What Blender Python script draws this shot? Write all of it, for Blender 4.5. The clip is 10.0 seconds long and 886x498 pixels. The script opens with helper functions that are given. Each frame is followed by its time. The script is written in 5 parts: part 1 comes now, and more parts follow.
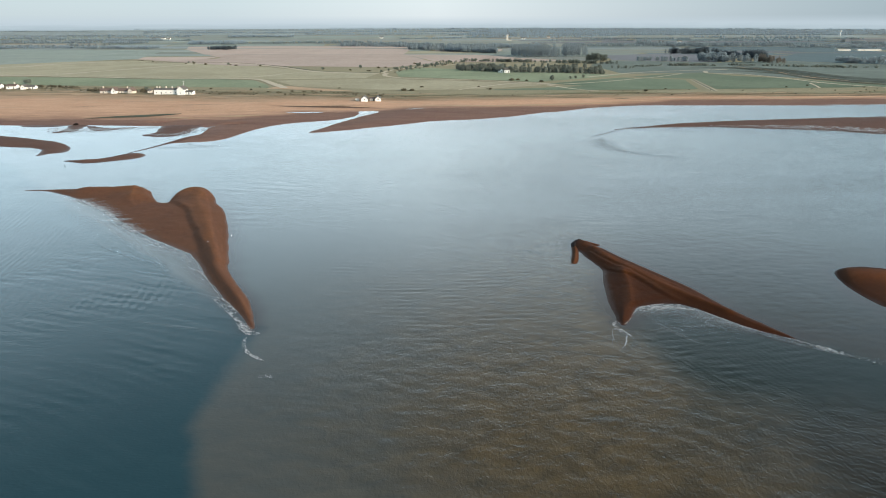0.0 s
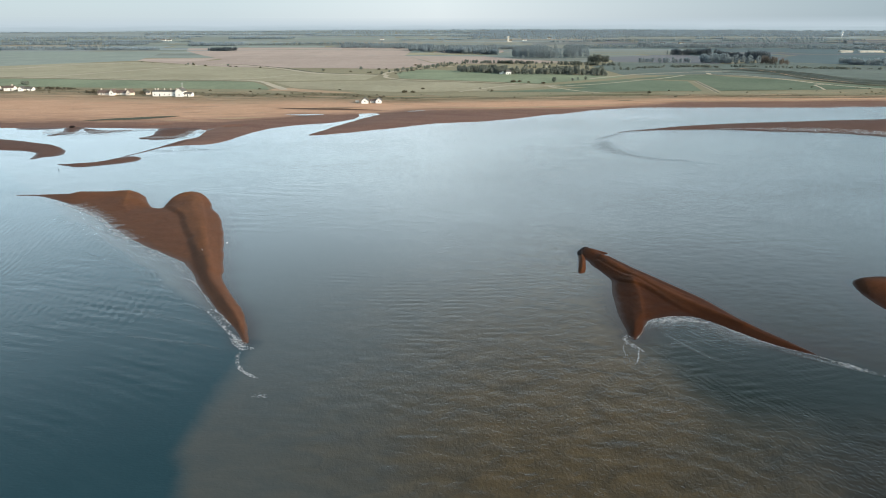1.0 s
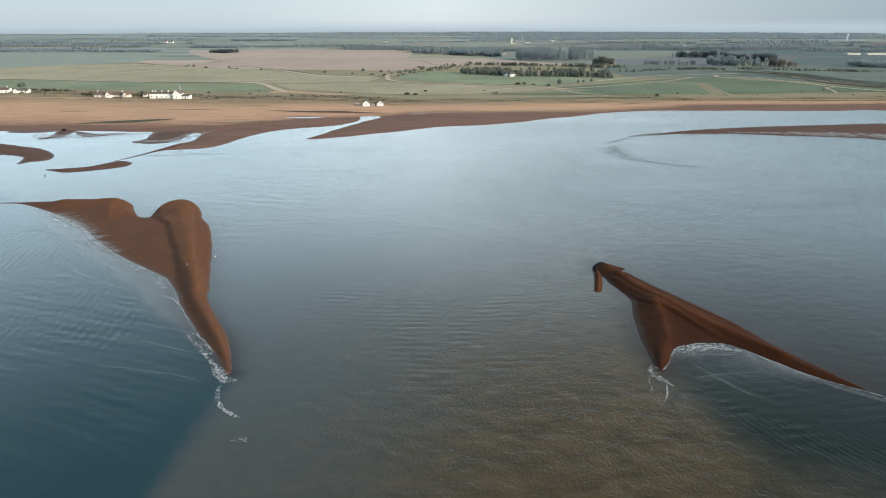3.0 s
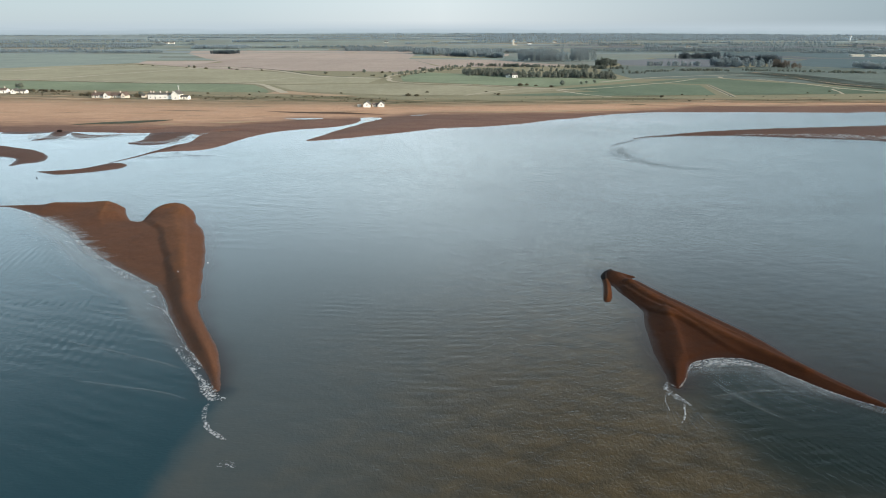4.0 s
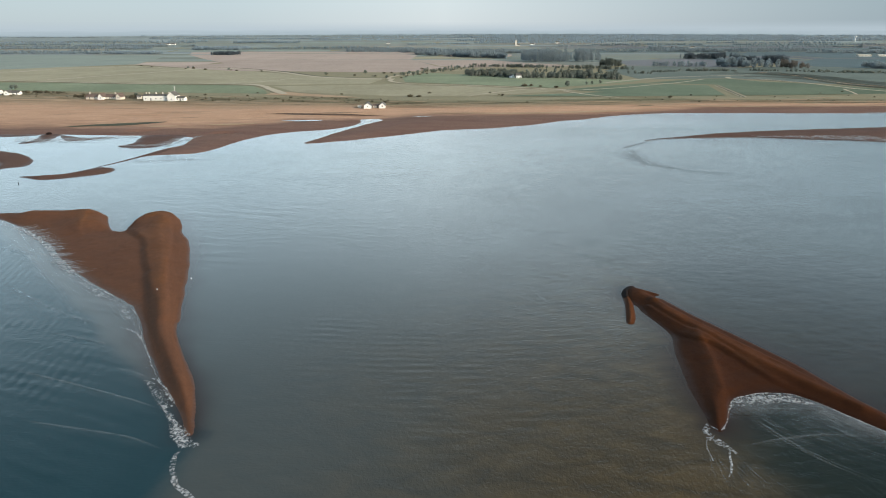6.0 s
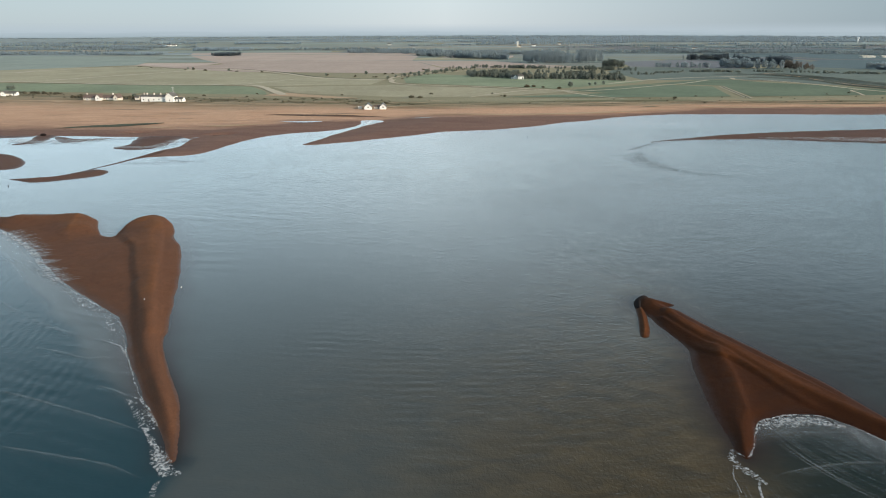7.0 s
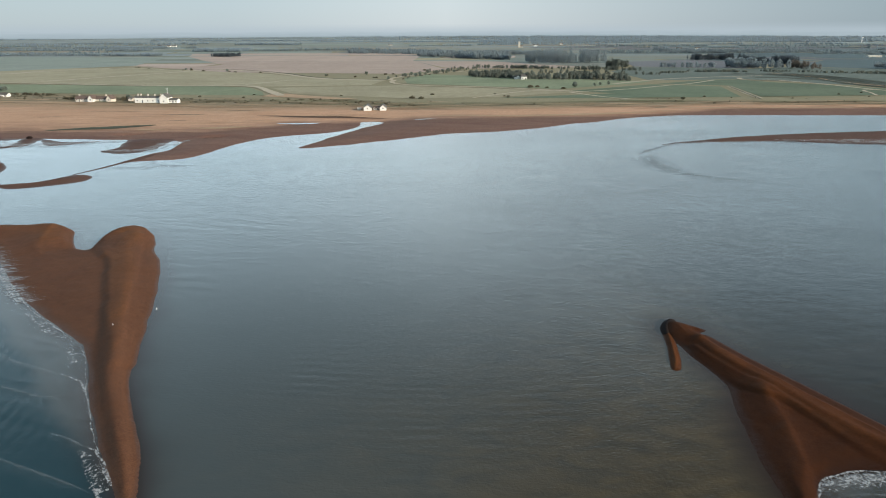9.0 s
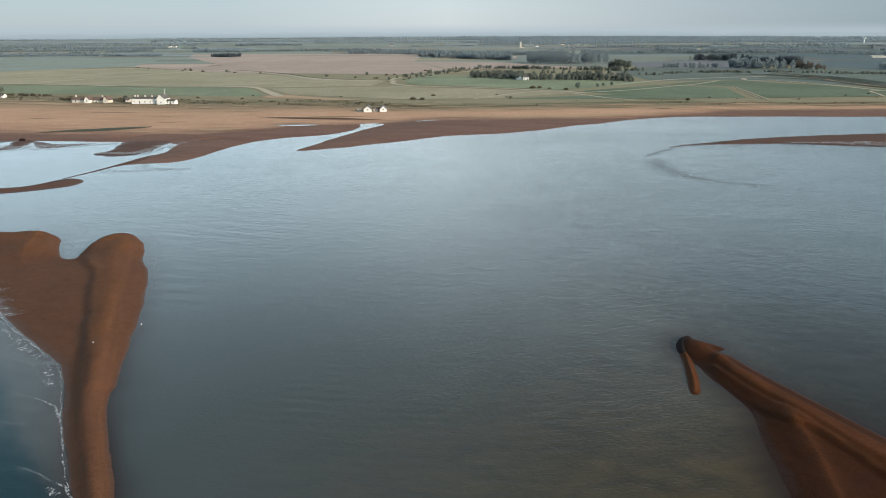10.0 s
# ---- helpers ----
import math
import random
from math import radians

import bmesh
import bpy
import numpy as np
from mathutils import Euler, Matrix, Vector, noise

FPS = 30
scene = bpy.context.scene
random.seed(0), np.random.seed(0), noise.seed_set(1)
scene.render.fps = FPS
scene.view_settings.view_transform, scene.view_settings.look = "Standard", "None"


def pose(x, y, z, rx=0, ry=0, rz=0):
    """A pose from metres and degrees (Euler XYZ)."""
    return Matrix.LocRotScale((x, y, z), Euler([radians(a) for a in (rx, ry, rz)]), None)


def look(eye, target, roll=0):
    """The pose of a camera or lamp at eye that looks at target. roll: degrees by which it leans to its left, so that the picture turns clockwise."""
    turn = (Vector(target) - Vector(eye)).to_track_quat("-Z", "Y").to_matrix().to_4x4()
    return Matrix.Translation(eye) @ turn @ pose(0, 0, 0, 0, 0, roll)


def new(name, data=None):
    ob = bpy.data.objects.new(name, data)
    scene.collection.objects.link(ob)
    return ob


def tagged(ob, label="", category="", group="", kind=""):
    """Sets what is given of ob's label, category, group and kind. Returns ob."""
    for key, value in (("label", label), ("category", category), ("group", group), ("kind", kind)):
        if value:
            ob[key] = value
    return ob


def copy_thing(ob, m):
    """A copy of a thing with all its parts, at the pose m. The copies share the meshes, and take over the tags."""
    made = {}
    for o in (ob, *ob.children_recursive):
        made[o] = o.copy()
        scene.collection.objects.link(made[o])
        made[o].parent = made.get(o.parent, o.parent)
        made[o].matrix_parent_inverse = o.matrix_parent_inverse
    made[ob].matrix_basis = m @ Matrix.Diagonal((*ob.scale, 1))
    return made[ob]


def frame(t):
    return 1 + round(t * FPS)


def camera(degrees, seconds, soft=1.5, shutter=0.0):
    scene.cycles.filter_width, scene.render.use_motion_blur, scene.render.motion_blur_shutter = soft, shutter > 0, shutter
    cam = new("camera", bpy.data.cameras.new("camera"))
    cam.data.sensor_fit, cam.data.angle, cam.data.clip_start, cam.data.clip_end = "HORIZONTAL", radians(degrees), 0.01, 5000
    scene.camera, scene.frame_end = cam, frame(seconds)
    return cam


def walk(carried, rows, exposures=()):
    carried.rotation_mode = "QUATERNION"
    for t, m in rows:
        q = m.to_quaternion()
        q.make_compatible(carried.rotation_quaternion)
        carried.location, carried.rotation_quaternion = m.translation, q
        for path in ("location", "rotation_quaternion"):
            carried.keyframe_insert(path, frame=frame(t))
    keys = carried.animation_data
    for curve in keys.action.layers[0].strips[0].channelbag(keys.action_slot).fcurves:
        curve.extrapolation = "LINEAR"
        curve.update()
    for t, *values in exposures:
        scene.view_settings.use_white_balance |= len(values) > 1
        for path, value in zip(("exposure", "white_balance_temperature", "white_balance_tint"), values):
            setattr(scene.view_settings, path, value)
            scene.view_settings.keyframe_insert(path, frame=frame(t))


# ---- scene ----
cam = camera(68, 10.0, soft=1.0)
PATH = [
    (0, (1.26, -20.5, 55.63), (1.277, -18.607, 54.984), -0.1),
    (0.5, (1.046, -17.487, 55.55), (1.062, -15.594, 54.906), -0.1),
    (1, (0.902, -14.485, 55.439), (0.917, -12.591, 54.797), -0.1),
    (1.5, (0.833, -11.423, 55.312), (0.846, -9.529, 54.671), -0.1),
    (2, (0.759, -8.29, 55.108), (0.771, -6.395, 54.468), -0.1),
    (2.5, (0.644, -5.039, 54.819), (0.654, -3.144, 54.181), -0.1),
    (4, (0.405, 4.908, 53.473), (0.409, 6.806, 52.841), -0.0),
    (4.5, (0.247, 8.281, 53.178), (0.249, 10.179, 52.547), -0.1),
    (5, (0.099, 11.665, 52.858), (0.099, 13.563, 52.228), -0.1),
    (5.5, (-0.006, 15.088, 52.495), (-0.007, 16.986, 51.865), -0.1),
    (7, (-0.435, 25.54, 51.023), (-0.441, 27.44, 50.398), -0.1),
    (7.5, (-0.57, 29.047, 50.723), (-0.577, 30.947, 50.098), -0.1),
    (8, (-0.682, 32.531, 50.382), (-0.69, 34.431, 49.757), -0.2),
    (8.5, (-0.811, 36.01, 50.071), (-0.821, 37.911, 49.447), -0.2),
    (9, (-0.913, 39.536, 49.794), (-0.923, 41.436, 49.171), -0.2),
    (9.5, (-1.007, 43.138, 49.613), (-1.018, 45.039, 48.992), -0.2),
    (10, (-1.07, 46.841, 49.57), (-1.083, 48.742, 48.948), -0.2),
]
walk(cam, [(t, look(eye, target, roll)) for t, eye, target, roll in PATH], exposures=((0.0, 0.29), (10.0, 0.02)))

# ---- world and sun ----
SUN_AZ, SUN_EL = radians(122), radians(18)      # clockwise from +y
world = bpy.data.worlds.new("world")
scene.world = world
world.use_nodes = True
wn, wl = world.node_tree.nodes, world.node_tree.links
sky = wn.new("ShaderNodeTexSky")
sky.sky_type, sky.sun_disc = "NISHITA", False
sky.sun_elevation, sky.sun_rotation = SUN_EL, SUN_AZ
sky.air_density, sky.dust_density, sky.ozone_density = 1.0, 0.6, 1.0
# thin bright haze over the whole sky: pale at the skyline, brightest some way up, bluer towards the zenith
way, up = wn.new("ShaderNodeTexCoord"), wn.new("ShaderNodeSeparateXYZ")
wl.new(way.outputs["Generated"], up.inputs[0])
tone = None
for lo, hi, colour in ((0.045, 0.13, (15.8, 19.0, 20.6, 1)), (0.15, 0.57, (1.35, 1.95, 2.5, 1))):
    rise, dome = wn.new("ShaderNodeMapRange"), wn.new("ShaderNodeMix")
    rise.interpolation_type, dome.data_type = "SMOOTHSTEP", "RGBA"
    rise.inputs["From Min"].default_value, rise.inputs["From Max"].default_value = lo, hi
    wl.new(up.outputs[2], rise.inputs["Value"])
    wl.new(rise.outputs[0], dome.inputs[0])
    dome.inputs[6].default_value, dome.inputs[7].default_value = (4.7, 5.5, 6.25, 1), colour
    if tone:
        wl.new(tone, dome.inputs[6])
    tone = dome.outputs[2]
veil = wn.new("ShaderNodeMix")
veil.data_type, veil.blend_type = "RGBA", "ADD"
veil.inputs[0].default_value = 0.3
wl.new(tone, veil.inputs[6])
wl.new(sky.outputs[0], veil.inputs[7])
# the sky is brightest ahead, inland, dimmer to the west and dimmest to the east
lean = wn.new("ShaderNodeMapRange")
lean.inputs["From Min"].default_value, lean.inputs["From Max"].default_value = -1.0, 1.0
wl.new(up.outputs[0], lean.inputs["Value"])
thin = wn.new("ShaderNodeValToRGB")
for spot in (0.35, 0.5, 0.78):
    thin.color_ramp.elements.new(spot)
for stop, tint in zip(thin.color_ramp.elements, ((0.63, 0.69, 0.73), (0.765, 0.815, 0.85), (1.0, 1.0, 1.0), (0.525, 0.59, 0.625), (0.36, 0.415, 0.445))):
    stop.color = (*tint, 1)
wl.new(lean.outputs[0], thin.inputs[0])
both = wn.new("ShaderNodeMix")
both.data_type, both.blend_type = "RGBA", "MULTIPLY"
both.inputs[0].default_value = 1.0
wl.new(veil.outputs[2], both.inputs[6])
wl.new(thin.outputs[0], both.inputs[7])
wl.new(both.outputs[2], wn["Background"].inputs[0])
wn["Background"].inputs[1].default_value = 0.1

sun = new("sun", bpy.data.lights.new("sun", "SUN"))
sun.data.energy, sun.data.angle, sun.data.color = 5.0, radians(4), (1.0, 0.86, 0.69)
sun.matrix_world = look((0, 0, 300), (-math.sin(SUN_AZ) * math.cos(SUN_EL) * 100, -math.cos(SUN_AZ) * math.cos(SUN_EL) * 100, 300 - math.sin(SUN_EL) * 100))


# ---- materials ----
def material(name, rough=0.8, bump=0.0, metal=0.0):
    m = bpy.data.materials.new(name)
    m.use_nodes = True
    b = m.node_tree.nodes["Principled BSDF"]
    b.inputs["Roughness"].default_value, b.inputs["Metallic"].default_value = rough, metal
    b.inputs["Specular IOR Level"].default_value = 0.5 if rough < 0.3 else 0.1
    return m, m.node_tree.nodes, m.node_tree.links, b


def place_node(nodes, links, scale=(1, 1, 1), turn=0.0):
    geo, mp = nodes.new("ShaderNodeNewGeometry"), nodes.new("ShaderNodeMapping")
    mp.inputs["Scale"].default_value, mp.inputs["Rotation"].default_value = scale, (0, 0, turn)
    links.new(geo.outputs["Position"], mp.inputs["Vector"])
    return mp.outputs["Vector"]


def noise_node(nodes, links, vec, scale, detail=4.0, rough=0.6, dist=0.0):
    n = nodes.new("ShaderNodeTexNoise")
    n.inputs["Scale"].default_value, n.inputs["Detail"].default_value = scale, detail
    n.inputs["Roughness"].default_value, n.inputs["Distortion"].default_value = rough, dist
    links.new(vec, n.inputs["Vector"])
    return n.outputs["Fac"]


def ramp(nodes, links, fac, stops):
    r = nodes.new("ShaderNodeValToRGB")
    while len(r.color_ramp.elements) < len(stops):
        r.color_ramp.elements.new(0.5)
    for e, (p, c) in zip(r.color_ramp.elements, stops):
        e.position, e.color = p, (c, c, c, 1) if isinstance(c, float) else (*c, 1)
    links.new(fac, r.inputs["Fac"])
    return r.outputs["Color"]


def mix(nodes, links, fac, a, b, mode="MIX"):
    n = nodes.new("ShaderNodeMix")
    n.data_type, n.blend_type, n.clamp_factor = "RGBA", mode, True
    for i, v in ((0, fac), (6, a), (7, b)):
        if isinstance(v, (int, float)):
            n.inputs[i].default_value = v
        elif isinstance(v, tuple):
            n.inputs[i].default_value = (*v, 1)
        else:
            links.new(v, n.inputs[i])
    return n.outputs[2]


def calc(nodes, links, op, a, b=0.0, c=0.0):
    n = nodes.new("ShaderNodeMath")
    n.operation = op
    for i, v in enumerate((a, b, c)):
        if isinstance(v, (int, float)):
            n.inputs[i].default_value = v
        else:
            links.new(v, n.inputs[i])
    return n.outputs[0]


def step_node(nodes, links, v, lo, hi):
    n = nodes.new("ShaderNodeMapRange")
    n.interpolation_type = "SMOOTHSTEP"
    n.inputs["From Min"].default_value, n.inputs["From Max"].default_value = lo, hi
    links.new(v, n.inputs["Value"])
    return n.outputs["Result"]


def add_bump(nodes, links, b, height, strength, distance):
    n = nodes.new("ShaderNodeBump")
    n.inputs["Strength"].default_value, n.inputs["Distance"].default_value = strength, distance
    links.new(height, n.inputs["Height"])
    links.new(n.outputs[0], b.inputs["Normal"])


def xyz(nodes, links):
    geo, sep = nodes.new("ShaderNodeNewGeometry"), nodes.new("ShaderNodeSeparateXYZ")
    links.new(geo.outputs["Position"], sep.inputs[0])
    return sep.outputs


def plain(name, colour, rough=0.8, scale=2.0, spread=0.25, bump=0.0, big=0.0):
    """A surface with grain at one scale and blotches at a larger one; random from object to object by a little."""
    m, n, l, b = material(name, rough)
    v = place_node(n, l)
    dark, light = tuple(c * (1 - spread) for c in colour), tuple(min(1, c * (1 + spread)) for c in colour)
    c = ramp(n, l, noise_node(n, l, v, scale), [(0.3, dark), (0.7, light)])
    if big:
        c = mix(n, l, 0.5, c, ramp(n, l, noise_node(n, l, v, big), [(0.3, dark), (0.7, light)]))
    l.new(c, b.inputs["Base Color"])
    if bump:
        add_bump(n, l, b, noise_node(n, l, v, scale * 2), 0.5, bump)
    return m


def shingle_material(name, dry, damp, wet_top, rise=(0.9, 2.3)):
    """Loose flint shingle: fine grain of stones, faint berm lines, paler and warmer where it lies high and dry, dark at the water's edge."""
    m, n, l, b = material(name, 0.85)
    v = place_node(n, l)
    z = xyz(n, l)[2]
    grain = noise_node(n, l, v, 5.0, 4.0, 0.75)
    patch = noise_node(n, l, v, 0.14, 5.0, 0.6, 0.4)
    high = calc(n, l, "ADD", z, calc(n, l, "MULTIPLY", calc(n, l, "SUBTRACT", patch, 0.5), 1.1))
    base = mix(n, l, step_node(n, l, high, *rise), damp, dry)
    mp = n.new("ShaderNodeMapping")
    mp.inputs["Scale"].default_value = (0.05, 0.05, 2.0)
    l.new(n.new("ShaderNodeNewGeometry").outputs["Position"], mp.inputs["Vector"])
    berm = ramp(n, l, noise_node(n, l, mp.outputs["Vector"], 1.6, 3.0, 0.6, 0.3), [(0.34, 0.93), (0.5, 1.0), (0.66, 1.07)])
    base = mix(n, l, 1.0, base, berm, "MULTIPLY")
    base = mix(n, l, 1.0, base, ramp(n, l, noise_node(n, l, v, 0.75, 5.0, 0.7, 0.6), [(0.3, 0.88), (0.7, 1.12)]), "MULTIPLY")
    base = mix(n, l, 1.0, base, ramp(n, l, grain, [(0.28, 0.66), (0.72, 1.34)]), "MULTIPLY")
    wet = step_node(n, l, calc(n, l, "ADD", z, calc(n, l, "MULTIPLY", calc(n, l, "SUBTRACT", patch, 0.5), 0.3)), wet_top, 0.02)
    base = mix(n, l, calc(n, l, "MULTIPLY", wet, 0.45), base, tuple(c * 0.45 for c in damp))
    l.new(base, b.inputs["Base Color"])
    l.new(calc(n, l, "SUBTRACT", 0.85, calc(n, l, "MULTIPLY", wet, 0.4)), b.inputs["Roughness"])
    add_bump(n, l, b, mix(n, l, 0.5, grain, noise_node(n, l, v, 1.2, 4.0)), 0.7, 0.14)
    return m


def water_material():
    """Grey-brown silty river water beside clearer blue-green sea, with small ripples."""
    m, n, l, b = material("tidal_water", 0.1)
    b.inputs["IOR"].default_value = 1.33
    x, y, z = xyz(n, l)
    v = place_node(n, l)
    wob = calc(n, l, "MULTIPLY", calc(n, l, "SUBTRACT", noise_node(n, l, v, 0.05, 4.0, 0.6, 0.5), 0.5), 26.0)
    # west of the silt front: open sea, beyond the spit's own line further up
    front = calc(n, l, "ADD", calc(n, l, "ADD", x, 33.5), calc(n, l, "MULTIPLY", calc(n, l, "MAXIMUM", calc(n, l, "SUBTRACT", y, 96.0), 0.0), 0.92))
    front = calc(n, l, "SUBTRACT", front, calc(n, l, "MULTIPLY", calc(n, l, "MAXIMUM", calc(n, l, "SUBTRACT", 62.0, y), 0.0), 0.32))
    sea = calc(n, l, "SUBTRACT", 1.0, step_node(n, l, calc(n, l, "ADD", front, calc(n, l, "MULTIPLY", wob, 0.3)), -2.6, 2.0))
    # clear water in the lee of the eastern spit
    bx = step_node(n, l, calc(n, l, "ADD", x, calc(n, l, "MULTIPLY", wob, 0.4)), 34.0, 46.0)
    by = step_node(n, l, calc(n, l, "ADD", y, calc(n, l, "MULTIPLY", wob, 0.5)), 56.0, 76.0)
    bt = calc(n, l, "SUBTRACT", 1.0, step_node(n, l, calc(n, l, "ADD", x, calc(n, l, "MULTIPLY", y, 0.95)), 152.0, 157.0))
    clear = calc(n, l, "MAXIMUM", sea, calc(n, l, "MULTIPLY", calc(n, l, "MULTIPLY", calc(n, l, "MULTIPLY", bx, by), bt), 0.8))
    # silt gets thinner up the channel
    silt = calc(n, l, "SUBTRACT", 1.0, step_node(n, l, calc(n, l, "SUBTRACT", y, calc(n, l, "MULTIPLY", x, 0.9)), 45.0, 180.0))
    boil = noise_node(n, l, place_node(n, l, (0.32, 0.6, 1), 0.25), 0.5, 4.0, 0.55, 0.8)
    silty = mix(n, l, ramp(n, l, boil, [(0.30, 0.0), (0.80, 1.0)]), (0.050, 0.0395, 0.0220), (0.109, 0.0775, 0.0360))
    silt = calc(n, l, "MULTIPLY", silt, calc(n, l, "ADD", 0.38, calc(n, l, "MULTIPLY", step_node(n, l, calc(n, l, "ADD", front, wob), 6.0, 48.0), 0.62)))
    # the plume thins out east of the stream, with lens falloff put in too
    silt = calc(n, l, "MULTIPLY", silt, calc(n, l, "SUBTRACT", 1.0, calc(n, l, "MULTIPLY", step_node(n, l, calc(n, l, "ADD", x, wob), 30.0, 60.0), 0.78)))
    # base colour lightened west for missing sky reflection, darkened east for lens falloff
    open_ = mix(n, l, step_node(n, l, calc(n, l, "ADD", x, calc(n, l, "MULTIPLY", wob, 2.0)), -10.0, 80.0), (0.075, 0.095, 0.099), (0.008, 0.0080, 0.0052))
    river = mix(n, l, silt, open_, silty)
    blue = mix(n, l, noise_node(n, l, v, 0.12, 4.0), (0.0160, 0.0470, 0.0595), (0.0235, 0.0610, 0.0745))
    lee = mix(n, l, step_node(n, l, x, -5.0, 15.0), blue, (0.0085, 0.0190, 0.0155))
    shoal = n.new("ShaderNodeAttribute")
    shoal.attribute_name = "shoal"
    hue = mix(n, l, clear, river, lee)
    l.new(mix(n, l, calc(n, l, "MULTIPLY", shoal.outputs["Fac"], 0.8), hue, (0.030, 0.016, 0.011)), b.inputs["Base Color"])
    # ruffled and slick patches; short lumpy chop in the silty outflow, long fine ripples elsewhere
    ruffle = ramp(n, l, noise_node(n, l, place_node(n, l, (0.4, 1.0, 1), 0.5), 0.018, 5.0, 0.6, 0.8), [(0.3, 0.5), (0.7, 1.0)])
    streaks = noise_node(n, l, place_node(n, l, (0.55, 1.0, 1), -0.35), 0.05, 7.0, 0.72, 1.6)
    l.new(calc(n, l, "ADD", 0.03, calc(n, l, "ADD", calc(n, l, "MULTIPLY", ruffle, 0.07), calc(n, l, "MULTIPLY", ramp(n, l, streaks, [(0.36, 0.0), (0.66, 1.0)]), 0.08))), b.inputs["Roughness"])
    rip = noise_node(n, l, place_node(n, l, (0.7, 1.6, 1), 0.12), 1.7, 3.5, 0.55, 0.5)
    swell = noise_node(n, l, place_node(n, l, (0.4, 1.5, 1), -0.1), 0.55, 3.0, 0.5, 0.4)
    # sheltered behind the western spit, livelier in the main stream
    lively = calc(n, l, "ADD", 0.6, calc(n, l, "MULTIPLY", step_node(n, l, calc(n, l, "ADD", x, wob), -50.0, 35.0), 1.1))
    calm = calc(n, l, "MULTIPLY", calc(n, l, "MULTIPLY", lively, mix(n, l, 0.22, rip, swell)), ruffle)
    far = noise_node(n, l, place_node(n, l, (0.6, 1.0, 1), 0.2), 0.6, 4.0, 0.65, 0.8)
    calm = calc(n, l, "ADD", calm, calc(n, l, "MULTIPLY", calc(n, l, "MULTIPLY", far, calc(n, l, "MULTIPLY", step_node(n, l, y, 120.0, 280.0), step_node(n, l, calc(n, l, "ADD", x, wob), -330.0, 20.0))), 1.9))
    # smooth in the lee of the eastern spit
    lee_x = step_node(n, l, calc(n, l, "ADD", x, calc(n, l, "MULTIPLY", wob, 0.4)), 30.0, 52.0)
    still = calc(n, l, "MULTIPLY", lee_x, calc(n, l, "SUBTRACT", 1.0, step_node(n, l, y, 120.0, 210.0)))
    calm = calc(n, l, "MULTIPLY", calm, calc(n, l, "SUBTRACT", 1.0, calc(n, l, "MULTIPLY", still, 0.88)))
    lump = noise_node(n, l, place_node(n, l, (1.15, 0.8, 1), 0.2), 1.8, 3.0, 0.55, 0.5)
    out = calc(n, l, "MULTIPLY", calc(n, l, "SUBTRACT", 1.0, step_node(n, l, y, 70.0, 124.0)), calc(n, l, "SUBTRACT", 1.0, clear))
    out = calc(n, l, "MULTIPLY", out, step_node(n, l, calc(n, l, "ADD", x, wob), -40.0, 12.0))
    # no chop behind the eastern spit, which lies across the way of the ebb
    behind = step_node(n, l, calc(n, l, "ADD", x, calc(n, l, "MULTIPLY", y, 0.5)), 104.0, 114.0)
    out = calc(n, l, "MULTIPLY", out, calc(n, l, "SUBTRACT", 1.0, behind))
    calm = calc(n, l, "MULTIPLY", calm, calc(n, l, "SUBTRACT", 1.0, calc(n, l, "MULTIPLY", out, 0.55)))
    high = calc(n, l, "ADD", calm, calc(n, l, "MULTIPLY", calc(n, l, "MULTIPLY", lump, out), 1.6))
    # combed wavelets bending round both spits
    for turn, scale, tall, where in ((-0.42, 0.26, 0.12, calc(n, l, "MULTIPLY", bt, calc(n, l, "MULTIPLY", bx, by))),
                               (-0.25, 0.19, 0.22, calc(n, l, "MULTIPLY", sea, step_node(n, l, y, 90.0, 118.0)))):
        comb = n.new("ShaderNodeTexWave")
        comb.wave_profile = "SIN"
        comb.inputs["Scale"].default_value, comb.inputs["Distortion"].default_value = scale, 9.0
        comb.inputs["Detail"].default_value, comb.inputs["Detail Scale"].default_value = 3.0, 0.22
        l.new(place_node(n, l, (1, 1, 1), turn), comb.inputs["Vector"])
        where = calc(n, l, "MULTIPLY", where, step_node(n, l, noise_node(n, l, v, 0.06, 3.0), 0.35, 0.65))
        high = calc(n, l, "ADD", high, calc(n, l, "MULTIPLY", calc(n, l, "MULTIPLY", comb.outputs["Fac"], where), tall))
    sheltered = n.new("ShaderNodeAttribute")
    sheltered.attribute_name = "calm"
    high = calc(n, l, "MULTIPLY", high, calc(n, l, "SUBTRACT", 1.0, calc(n, l, "MULTIPLY", sheltered.outputs["Fac"], 0.75)))
    add_bump(n, l, b, high, 0.42, 0.14)
    return m


